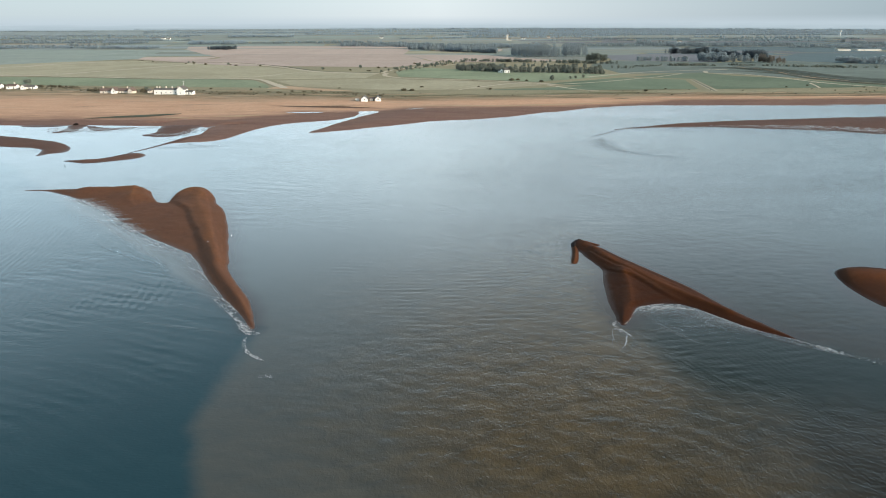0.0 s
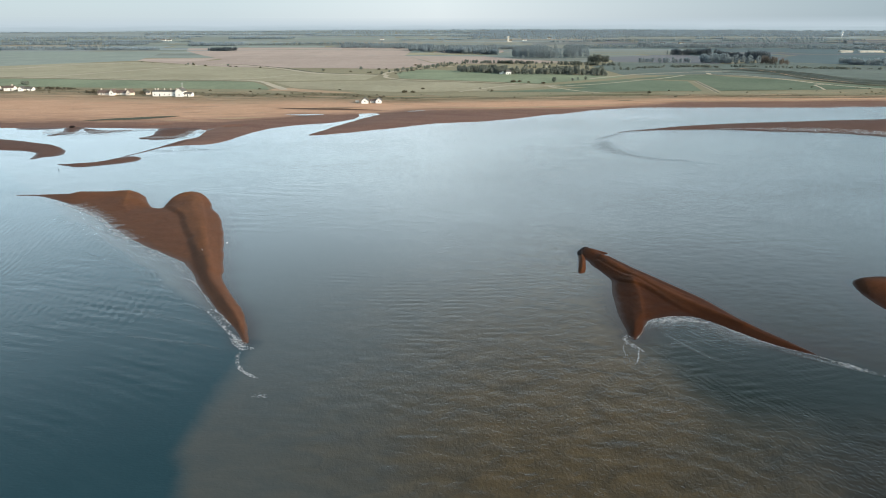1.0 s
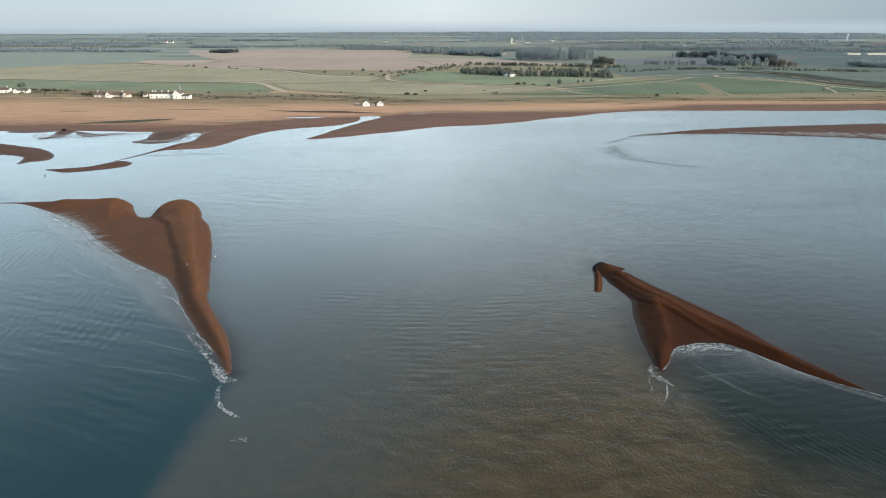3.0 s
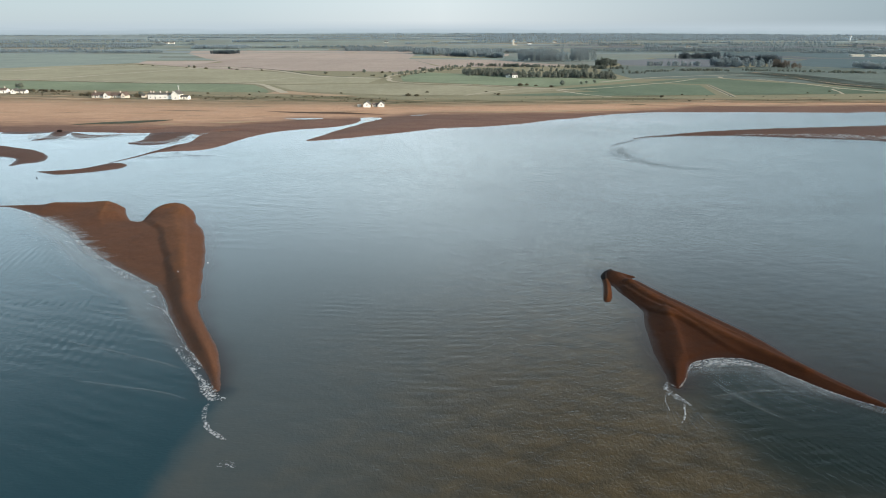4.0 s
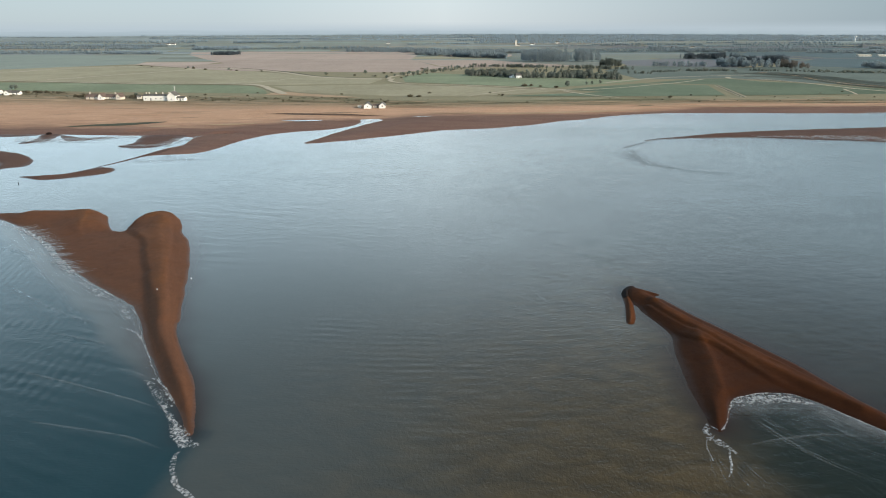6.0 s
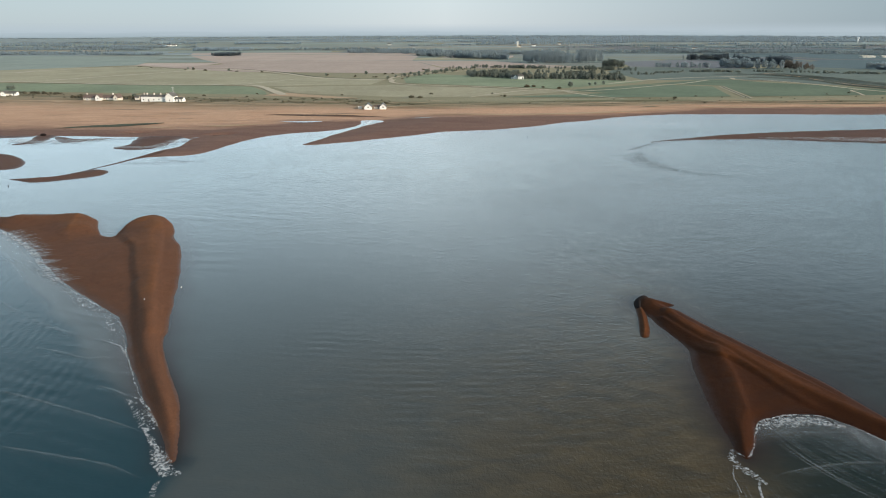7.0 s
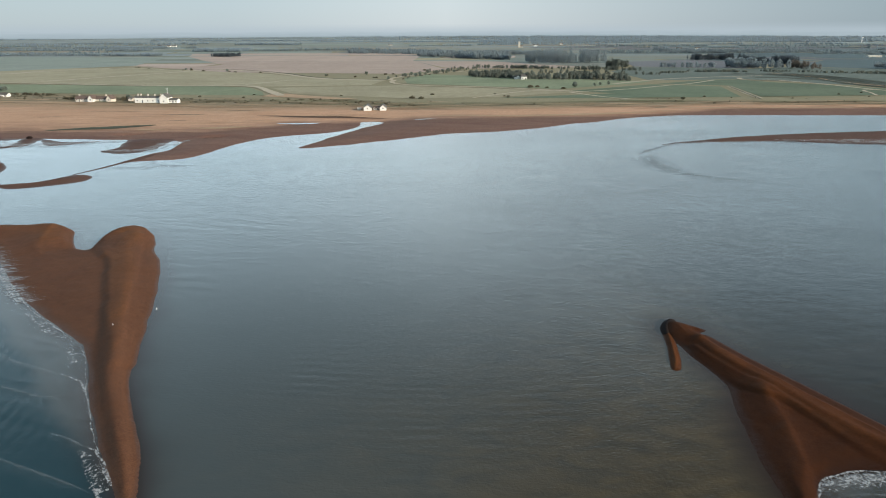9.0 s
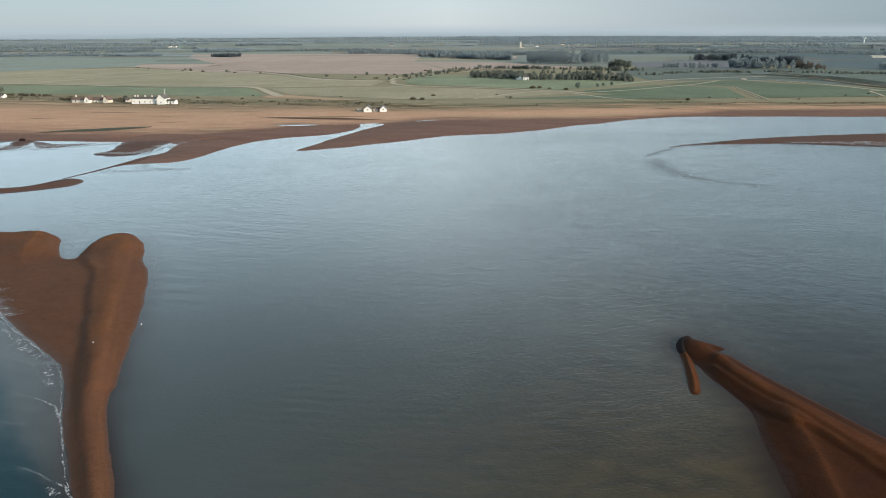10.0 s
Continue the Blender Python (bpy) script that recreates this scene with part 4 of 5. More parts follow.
def lee_streaks(label, shore, count, lean, reach, seed):
    """Fine pale threads of foam combed out over the water from a shore, fanning a little."""
    rs_ = np.random.default_rng(seed)
    line = spline(shore, False, 8)
    v, f, film = [], [], []
    for i in range(count):
        t = (i + rs_.uniform(0.1, 0.9)) / count * (len(line) - 1.01)
        a = line[int(t)] + (line[int(t) + 1] - line[int(t)]) * (t % 1)
        turn = lean[0] + (lean[1] - lean[0]) * t / len(line) + rs_.normal(0, 0.03)
        long, start, k = reach * rs_.uniform(0.5, 1.0), rs_.uniform(0.0, 2.0), len(v)
        w = rs_.uniform(0.05, 0.11)
        for j in range(13):
            q = start + long * j / 12
            x, y = a[0] + math.sin(turn + 0.02 * q) * q, a[1] - math.cos(turn + 0.02 * q) * q
            v += [(x - w, y, 0.1), (x + w, y, 0.1)]
            film += [rs_.uniform(0.18, 0.45) * math.sin(math.pi * (j + 0.3) / 12.6)] * 2
        f += [(k + 2 * j, k + 2 * j + 1, k + 2 * j + 3, k + 2 * j + 2) for j in range(12)]
    me = mesh_from("foam", v, f, WASH_SHEET)
    me.attributes.new("film", "FLOAT", "POINT").data.foreach_set("value", film)
    return tagged(new("foam", me), label, "sea foam", kind="stuff")


lee_streaks("fine combed threads of foam in the lee of the spit", [(42.5, 102), (48, 104.5), (53.8, 104), (58.3, 98), (62.9, 92.5), (68, 88)], 105, (0.12, 0.7), 20, 61)
lee_streaks("fine combed threads of foam off the forked tip", [(34.4, 92), (36, 90.5), (38.6, 90.6)], 9, (-0.35, 0.3), 7, 62)
EDGE = "thin white swash line along the shingle"
foam_line(EDGE, [(-137, 207), (-127, 201), (-118, 194.3), (-109.8, 187), (-101.5, 178.8), (-92.8, 168.2), (-83, 157.4), (-76.4, 151.2), (-70.2, 145.9), (-63.6, 140.1)], 0.28, 21, 0.35)
foam_line(EDGE, [(-63.6, 140.1), (-59.9, 135.4), (-56.8, 130), (-53.6, 123.8), (-50.2, 118.3), (-46.6, 112.6), (-43.4, 107.8), (-40.4, 103.7)], 0.16, 22, 0.35)
spent_wave([(-122, 180), (-111, 176.7), (-100, 170.8), (-88.6, 162.6), (-80, 154.5)], 0.77)
spent_wave([(-74, 142.5), (-67.8, 140), (-62.7, 135.3), (-58.5, 130.9)], 0.77)
spent_wave([(-96, 152), (-84, 143), (-74, 136), (-66, 131.5), (-60, 129), (-57, 129)], 0.65)
spent_wave([(-74, 128), (-66, 125.4), (-59.4, 122.9), (-56.3, 123.5), (-52.6, 121.3)], 0.65)
spent_wave([(-70, 113.5), (-62, 110.6), (-55.7, 108.1), (-48.7, 105.2), (-43.1, 102.7), (-40.2, 101)], 0.62)
spent_wave([(-60, 98.9), (-50.3, 96.7), (-42.5, 94.7), (-36.4, 91.6)], 0.56)
foam_lace("lacy wash on the seaward edge of the spit", [(-128, 200.5), (-110, 185.5), (-94, 167.5), (-84, 157)], (1.5, 4.0, 4.0, 1.5), 0.22, 0.16, 26)
foam_lace("lacy wash on the seaward edge of the spit", [(-80, 153), (-71, 145), (-64, 138), (-60, 133)], (1.5, 3.0, 3.0, 1.4), 0.24, 0.16, 27)
BREAKER = "white broken wave running up the seaward side of the spit"
foam_lace(BREAKER, [(-47.4, 110.2), (-45.6, 108.6), (-44, 107), (-42.2, 104.8), (-40.4, 102)], (0.4, 1.6, 2.6, 2.6, 2.0), 0.5, 0.06, 53, scale=0.45)
foam_line(BREAKER, [(-46.9, 110.9), (-45.4, 109.9), (-43.8, 108.4), (-41.8, 105.9), (-39.7, 102.8)], 0.35, 54, 0.05)
foam_line(BREAKER, [(-60.7, 129.6), (-57.4, 128.1), (-55.2, 126.2), (-52.9, 122.6), (-50.9, 119.6)], 0.3, 55, 0.1)
spent_wave([(-73.5, 135.2), (-68.5, 133.1), (-64.2, 131.2), (-60.7, 129.6), (-57.2, 128.0), (-54.9, 126.2)], 0.7)
spent_wave([(-53.5, 114), (-51.9, 113.4), (-50.0, 112.6), (-47.9, 111.4), (-46.7, 110.6)], 0.75)
TIP = "white breaking foam at the tip of the spit"
foam_lace(TIP, [(-41, 102), (-39.2, 99.9), (-37.4, 97.4), (-35.6, 94.6), (-34.4, 92.2)], (0.3, 1.0, 2.0, 2.4, 0.9), 0.9, 0.06, 28, scale=0.42)
foam_lace(TIP, [(-37.6, 97.6), (-36, 95), (-34, 93), (-32.6, 93.2)], (0.5, 2.6, 2.6, 0.6), 0.45, 0.06, 44, scale=0.42)
foam_line(TIP, [(-42, 103), (-40.2, 101.2), (-38.4, 98.9), (-36.6, 96.4), (-35, 94)], 0.45, 29, 0.0)
FRONT = "white curl of foam on the silt front"
foam_lace(FRONT, [(-34.6, 91.6), (-34.8, 90.2), (-33.8, 86.9), (-32.5, 84.8)], (0.5, 0.9, 1.0, 0.6), 0.55, 0.06, 30, scale=0.4)
foam_line(FRONT, [(-33.8, 87), (-32.4, 84.7), (-30.9, 83.4), (-29, 82.2)], 0.5, 45, 0.0)
foam_lace(FRONT, [(-29.6, 76.4), (-28.6, 76.9), (-27.6, 77.1), (-26.2, 76.4)], (0.4, 1.6, 1.6, 0.4), 0.4, 0.06, 46, scale=0.4)
foam_line(EDGE, [(37.8, 96), (39.2, 98), (40.8, 101), (42.4, 103.6), (44.8, 105), (48, 105.8), (51.4, 105.8), (53.8, 104.3)], 0.3, 31, 0.1)
foam_line(EDGE, [(53.8, 104.2), (56.1, 101.4), (58.3, 98.5), (60.6, 95.3), (62.9, 92.9), (65, 91.2), (68.2, 88.8), (75, 82)], 0.22, 32, 0.05)
spent_wave([(40.3, 100.2), (43, 101.2), (46.2, 101.7), (50.7, 101.6), (55.2, 101.9)], 0.95)
spent_wave([(39, 92.4), (42, 93.4), (45.7, 94.3), (51.3, 95.2), (56.2, 94.9), (61, 94.4)], 0.56)
foam_lace("lacy white foam washing into the shingle hollow", [(41.6, 102.2), (44.4, 103.6), (47.6, 104.2), (51, 104.2), (54, 102.8)], (1.2, 2.6, 2.9, 2.7, 0.8), 0.75, 0.08, 35, scale=0.5)
FORK = "white churned foam at the tip of the forked spit"
foam_lace(FORK, [(36.4, 97.8), (35.6, 95.2), (36.4, 93.5), (37.2, 92.3), (37.8, 90.8)], (0.5, 1.3, 1.6, 1.4, 0.5), 0.55, 0.06, 36, scale=0.4)
foam_line(FORK, [(37.2, 92), (36.2, 89.4), (35.4, 87.4), (34.6, 85.6)], 0.28, 47, 0.2)
foam_line(FORK, [(35.4, 94.6), (34.6, 92.6), (34.1, 90), (34.2, 88.6)], 0.2, 48, 0.3)
foam_line(FORK, [(36.8, 97.4), (38, 96.4), (39.3, 98.4), (40.5, 100.4)], 0.3, 49, 0.0)
foam_lace("foam trailing off the sunken end of the spit", [(67.5, 89), (70, 86.6), (74, 83), (79, 78.5)], (0.6, 1.8, 1.6, 0.4), 0.42, 0.12, 37)
WASH = "pale foamy wash draining over the tidal flat"
foam_lace(WASH, [(-222, 364), (-208, 350), (-196, 352), (-182, 352), (-172, 360), (-160, 364)], (5, 12, 13, 12, 9, 4), 1.0, 0.45, 38, 0.36, 3.0)
foam_lace(WASH, [(-156, 333), (-146.6, 333), (-138, 333), (-135, 340), (-136, 351), (-131, 354), (-127, 364)], (3, 7, 8, 8, 8, 7, 2), 1.1, 0.4, 39, 0.40, 2.6)
foam_lace("pale foam streaks washing over the far bar", [(158, 358.5), (182, 355), (206, 352), (224, 347), (248, 337), (300, 320)], (4, 12, 20, 22, 20, 10), 0.7, 0.45, 40, 0.62, 2.2)


# ---- fields, tracks and ditches ----
LAID = [0]


def field(label, corners, mat, z=LAND + 0.14):
    LAID[0] += 1
    z += 0.006 * (LAID[0] % 13) - (0.08 if "distant" in label else 0)
    tagged(new("field", mesh_from("field", [(x, y, z + float(climb(y))) for x, y in corners], [tuple(range(len(corners)))], mat)), label, "field", kind="structure")


def ribbon(name, label, pts, width, mat, lift, category, taper=False):
    """A strip laid on the ground, of slightly uneven width."""
    q, cx, cy, tx, ty = along(pts, max(2.0, width * 0.6))
    width = width * 0.6 if name == "track" and width > 2 else width
    w = width * (0.5 + 0.15 * fbm(cx / 14, cy / 14, len(pts), 3)) * (np.clip(np.sin(q * np.pi), 0.02, 1) if taper else 1)
    V = np.array([[-1.0], [0.0], [1.0]])
    X, Y = cx - ty * V * w, cy + tx * V * w
    Z = terrain(X, Y)[0] + lift
    v = np.stack([X.ravel(), Y.ravel(), Z.ravel()], -1).tolist()
    tagged(new(name, mesh_from(name, v, grid_faces(X.shape[1], 3).tolist(), mat)), label, category, kind="structure")


random.seed(7)
# patchwork of far farmland, row behind row
fy = 1120.0
while fy < 4860:
    depth = fy * (random.uniform(0.07, 0.13) if fy < 1450 else random.uniform(0.03, 0.065))
    fx = -0.85 * fy + random.uniform(-200, 0)
    while fx < 0.85 * fy:
        w = random.uniform(0.10, 0.32) * fy
        sk = random.uniform(-0.2, 0.2) * depth
        near = (CROP, FALLOW, FALLOW, CROP, FALLOW if fx > 0 else PLOUGH, CROP if fx > 0 else MEADOW)
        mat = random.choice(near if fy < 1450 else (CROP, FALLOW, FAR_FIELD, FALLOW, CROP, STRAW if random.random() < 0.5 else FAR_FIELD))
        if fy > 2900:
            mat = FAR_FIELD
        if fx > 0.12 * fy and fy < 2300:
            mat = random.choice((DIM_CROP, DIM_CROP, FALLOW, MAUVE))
        field("distant farm field", [(fx, fy), (fx + w - 6, fy + random.uniform(-20, 20)), (fx + w - 6 + sk, fy + depth - 6), (fx + sk, fy + depth - 6 + random.uniform(-20, 20))], mat)
        fx += w
    fy += depth

field("green pasture behind the beach", [(-900, 640), (-400, 625), (-150, 590), (-160, 622), (-186, 674), (-222, 690), (-302, 696), (-405, 722), (-900, 760)], PASTURE)
field("pale green meadow", [(-1000, 785), (-470, 756), (-302, 711), (-215, 704), (-170, 685), (-75, 700), (-66, 775), (-148, 815), (-277, 950), (-480, 1080), (-1000, 930)], MEADOW)
field("pale green meadow", [(-130, 605), (-30, 560), (40, 570), (112, 615), (73, 640), (17, 668), (-18, 676), (-43, 700), (-60, 690), (-165, 670)], MEADOW)
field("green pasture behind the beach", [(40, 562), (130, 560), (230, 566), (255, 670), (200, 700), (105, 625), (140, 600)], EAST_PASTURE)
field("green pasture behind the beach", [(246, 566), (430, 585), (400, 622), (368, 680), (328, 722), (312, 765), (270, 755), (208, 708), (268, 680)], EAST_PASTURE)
field("green pasture behind the beach", [(-40, 720), (20, 690), (75, 660), (100, 645), (196, 720), (212, 745), (110, 790), (42, 835), (-20, 880), (-48, 800)], PASTURE)
field("pinkish ploughed field", [(-60, 890), (-289, 935), (-480, 1105), (-352, 1130), (-440, 1300), (-60, 1300), (-10, 1045), (15, 1000)], PLOUGH)
field("pinkish ploughed field", [(-445, 1305), (-62, 1305), (-58, 1600), (-341, 1650), (-590, 1600)], PLOUGH)
field("pale straw field", [(-600, 1640), (-345, 1680), (-62, 1640), (-80, 1760), (-400, 1800), (-640, 1760)], PLOUGH)
field("blue-green crop field", [(-1200, 970), (-640, 960), (-500, 1130), (-600, 1500), (-900, 1600), (-1400, 1600)], CROP)
field("pinkish ploughed field", [(-5, 1050), (40, 1010), (150, 1030), (215, 1045), (140, 1150), (90, 1260), (-58, 1290)], PLOUGH)
field("grey-green fallow field", [(221, 1048), (270, 1060), (300, 1190), (150, 1230), (96, 1256), (146, 1152)], FALLOW)
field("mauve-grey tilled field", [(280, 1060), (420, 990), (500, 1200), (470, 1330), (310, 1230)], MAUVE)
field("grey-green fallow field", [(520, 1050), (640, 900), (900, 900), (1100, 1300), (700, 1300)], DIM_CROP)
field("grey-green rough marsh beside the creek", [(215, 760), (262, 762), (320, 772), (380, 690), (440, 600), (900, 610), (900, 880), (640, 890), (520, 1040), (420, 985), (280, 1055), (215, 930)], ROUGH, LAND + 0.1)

field("pale sandy patch where a track meets the beach", [(-150, 580), (-128, 573), (-90, 556), (-66, 553), (-82, 566), (-118, 590), (-136, 606), (-146, 600)], PALE, LAND + 0.2)
T = 0.25
TRK, DIT = "pale earth track between meadows", "dark reedy ditch along the meadows"
ribbon("track", "pale grassy bank track", [(-1000, 775), (-600, 764), (-472, 748), (-401, 730), (-302, 703), (-217, 697), (-182, 681), (-156, 630), (-135, 586)], 13, TRACK, T + 0.12, "track")
ribbon("track", TRK, [(-760, 870), (-582, 904), (-560, 965), (-520, 1030), (-450, 1035), (-400, 1010)], 12, TRACK, T, "track")
ribbon("track", TRK, [(-440, 770), (-427, 784), (-404, 842), (-367, 925), (-345, 985)], 10, TRACK, T + 0.05, "track")
ribbon("track", TRK, [(-201, 712), (-180, 755), (-164, 787), (-139, 798)], 4, TRACK, T, "track")
ribbon("track", "pale winding river-wall track", [(-57, 772), (-57, 740), (-48, 715), (-30, 695), (0, 682), (38, 669), (79, 642), (100, 628), (117, 616)], 9, TRACK, T + 0.05, "track")
ribbon("track", "pale lane between bushes", [(-60, 770), (-62, 795), (-50, 840), (-25, 890), (10, 930), (46, 965), (90, 1000)], 9, TRACK, T + 0.1, "track")
ribbon("track", TRK, [(105, 612), (140, 630), (170, 649), (207, 681), (243, 711), (285, 760)], 6, TRACK, T, "track")
ribbon("track", TRK, [(20, 562), (28, 574), (49, 601), (71, 624), (95, 630)], 5, TRACK, T + 0.1, "track")
ribbon("track", TRK, [(104, 612), (113, 590), (124, 568), (140, 548)], 5, TRACK, T + 0.05, "track")
ribbon("track", TRK, [(165, 708), (177, 720), (210, 753), (244, 780), (300, 806), (368, 829)], 8, TRACK, T, "track")
ribbon("ditch", DIT, [(-500, 1050), (-401, 1016), (-326, 1014), (-276, 985), (-211, 915), (-150, 823), (-105, 792), (-66, 782)], 4, DITCH, T, "ditch")
ribbon("track", "pale dry track beside the ditch", [(-326, 1002), (-276, 970), (-211, 900), (-150, 811), (-105, 780), (-62, 770)], 13, TRACK, T + 0.05, "track")
for off in (0, 3.4):
    ribbon("track", "straight pale concrete sluice wall", [(261 + off, 668), (249 + off, 612), (236 + off, 549)], 1.3, TRACK, T + 0.1, "wall")
ribbon("ditch", "dark drain between the sluice walls", [(262.7, 668), (250.7, 612), (237.7, 549)], 1.8, DITCH, T, "ditch")
ribbon("track", "pale river-wall track", [(324, 792), (316, 765), (328, 752), (346, 748), (360, 709), (368, 665), (374, 626), (388, 594), (420, 560), (500, 530)], 8, TRACK, T + 0.1, "track")
ribbon("track", "short pale ramp track", [(340, 572), (350, 597), (358, 620), (372, 628)], 4, TRACK, T + 0.15, "track")
CREEK = "dark muddy tidal creek"
ribbon("creek", CREEK, [(330, 860), (380, 860), (414, 885), (420, 820), (408, 740), (408, 685), (425, 640), (520, 580)], 13, MARSH, T, "creek")
ribbon("creek", CREEK, [(345, 800), (375, 790), (395, 745), (392, 700), (398, 655), (420, 610), (500, 560)], 10, DITCH, T + 0.05, "creek")
ribbon("creek", CREEK, [(430, 850), (440, 770), (432, 715), (446, 670), (560, 610)], 9, MARSH, T + 0.1, "creek")
for k in range(5):
    ribbon("creek", CREEK, [(350 + 16 * k, 880 - 6 * k), (392 + 11 * k, 820 - 4 * k), (398 + 10 * k, 738), (396 + 13 * k, 684), (412 + 18 * k, 640 + 4 * k), (520 + 20 * k, 576 + 8 * k)], 3.5 + 1.5 * (k % 2), DITCH if k % 3 else MARSH, T + 0.16 + 0.02 * k, "creek")
ribbon("track", "pale mud along the creek", [(400, 880), (410, 815), (400, 745), (400, 690), (412, 648)], 5, PALE, T + 0.12, "mud")
ribbon("hollow", "dark damp hollow in the dry shingle", [(-218, 392), (-207, 397), (-196, 400), (-185, 402.5), (-172, 407), (-160, 412)], 8, DITCH, 0.18, "hollow", True)
ribbon("tide_pool", "shallow tide pool left on the beach", [(-98, 417), (-91, 416), (-83, 417), (-72, 421)], 6, WATER, 0.16, "pool", True)
ribbon("tide_pool", "small bright tide pool on the wet beach", [(-21, 437), (-14, 437.5), (-6, 439)], 3, WATER, 0.12, "pool", True)
ribbon("hollow", "dark damp hollow in the dry shingle", [(-118, 452), (-95, 449), (-60, 449), (-35, 445)], 8, DAMP, 0.15, "hollow", True)
PALE_LINE = "pale crest of dry shingle above the wet beach"
ribbon("berm", PALE_LINE, [(-25, 452), (32, 450), (77, 459), (118, 470), (160, 486)], 6, PALE, 0.2, "shingle berm", True)
ribbon("berm", PALE_LINE, [(-140, 397), (-122, 399), (-105, 404)], 5, PALE, 0.2, "shingle berm", True)
ribbon("berm", PALE_LINE, [(-170, 394), (-160, 394), (-150, 396)], 4, PALE, 0.2, "shingle berm", True)
# streaks of scrub and pale shingle where the beach turns to marsh
rs = np.random.default_rng(14)
for k in range(60):
    x = rs.uniform(-430, 430)
    g = float(np.interp(x, GRASS_X, GRASS_Y))
    y, span = g + rs.uniform(-22, 34), rs.uniform(5, 24)
    pale = rs.random() < 0.35
    ribbon("scrub" if not pale else "berm", "low streak of marram and scrub on the shingle" if not pale else "pale patch of bare shingle among the scrub",
           [(x - span, y + rs.normal(0, 2)), (x, y + rs.normal(0, 2)), (x + span, y + rs.normal(0, 2))], rs.uniform(2, 5), PALE if pale else MARRAM, 0.1 + 0.003 * k, "scrub" if not pale else "shingle", True)
GREENS = plain("rough_green_grass", (0.200, 0.205, 0.120), 0.95, 0.5, 0.25, 0, 0.05)
for k in range(46):
    x = rs.uniform(-420, 420)
    reach, off = rs.uniform(30, 95), rs.uniform(-34, 26)
    mat, word = ((PALE, "pale"), (MARRAM, "brown"), (GREENS, "green"))[int(rs.integers(0, 3)) if off > -18 else 0]
    pts = [(q, float(np.interp(q, GRASS_X, GRASS_Y)) + off + rs.normal(0, 1.5)) for q in np.linspace(x - reach, x + reach, 5)]
    ribbon("scrub_strip" if mat is not PALE else "berm", "long thin " + word + " strip where the shingle turns to marsh", pts, rs.uniform(1.6, 4.0), mat, 0.12 + 0.003 * k, "scrub" if mat is not PALE else "shingle", True)
for k in range(30):
    x = rs.uniform(-400, 60)
    y = rs.uniform(float(np.interp(x, WET_X, WET_Y)) + 15, float(np.interp(x, GRASS_X, GRASS_Y)) - 20)
    span = rs.uniform(6, 26)
    ribbon("berm", "thin tide streak on the dry shingle", [(x - span, y - 1), (x, y), (x + span, y + 1)], rs.uniform(1.0, 2.2), DITCH if rs.random() < 0.4 else PALE, 0.1, "shingle", True)


# ---- trees ----
OCTA = np.array([(1, 0, 0), (-1, 0, 0), (0, 1, 0), (0, -1, 0), (0, 0, 1), (0, 0, -1)], float)
OCTA_F = np.array([(0, 2, 4), (2, 1, 4), (1, 3, 4), (3, 0, 4), (2, 0, 5), (1, 2, 5), (3, 1, 5), (0, 3, 5)])


def clumps(centres, sizes, rng):
    """Many small leaf clumps, each a ragged lump of eight facets."""
    n = len(centres)
    v = OCTA[None] * sizes[:, None, None] * rng.uniform(0.55, 1.25, (n, 6, 1)) + rng.normal(0, 0.12, (n, 6, 3)) * sizes[:, None, None]
    v = v + centres[:, None]
    f = OCTA_F[None] + (np.arange(n) * 6)[:, None, None]
    return v.reshape(-1, 3), f.reshape(-1, 3)


def trunk_mesh(height, radius, limbs, rng):
    bm = bmesh.new()
    def limb(a, b, r0, r1):
        d = Vector(b) - Vector(a)
        m = Matrix.Translation((Vector(a) + Vector(b)) / 2) @ d.to_track_quat("Z", "Y").to_matrix().to_4x4()
        bmesh.ops.create_cone(bm, cap_ends=True, segments=6, radius1=r0, radius2=r1, depth=d.length, matrix=m)
    limb((0, 0, -0.1), (0, 0, height * 0.75), radius, radius * 0.4)
    for _ in range(limbs):
        a, z = rng.uniform(0, 6.28), rng.uniform(0.25, 0.55) * height
        limb((0, 0, z), (math.cos(a) * height * 0.26, math.sin(a) * height * 0.26, z + height * 0.25), radius * 0.5, radius * 0.15)
    return bm


def tree(name, label, height, spread, base, count, leaf, seed):
    """A tree with a tapered trunk, limbs and an uneven crown of small clumps, standing at the origin."""
    rng = np.random.default_rng(seed)
    top = tagged(new(name), label, "tree" if name != "bush" else "bush")
    part("trunk", trunk_mesh(height, 0.035 * height, 5, rng), BARK, top)
    lobes = rng.normal(0, 1, (7, 3))
    lobes /= np.linalg.norm(lobes, axis=1)[:, None]
    d = rng.normal(0, 1, (count, 3))
    d /= np.linalg.norm(d, axis=1)[:, None]
    bulge = 0.72 + 0.38 * np.max(d @ lobes.T, axis=1) ** 3
    r = (rng.uniform(0.35, 1, count) ** 0.5 * bulge)[:, None]
    half = height * (1 - base) / 2
    c = d * r * np.array([spread, spread, half]) + np.array([0, 0, height - half])
    v, f = clumps(c, rng.uniform(0.10, 0.20, count) * spread * 1.1, rng)
    crown = new("crown", mesh_from("crown", v.tolist(), f.tolist(), leaf))
    crown.parent = top
    return top


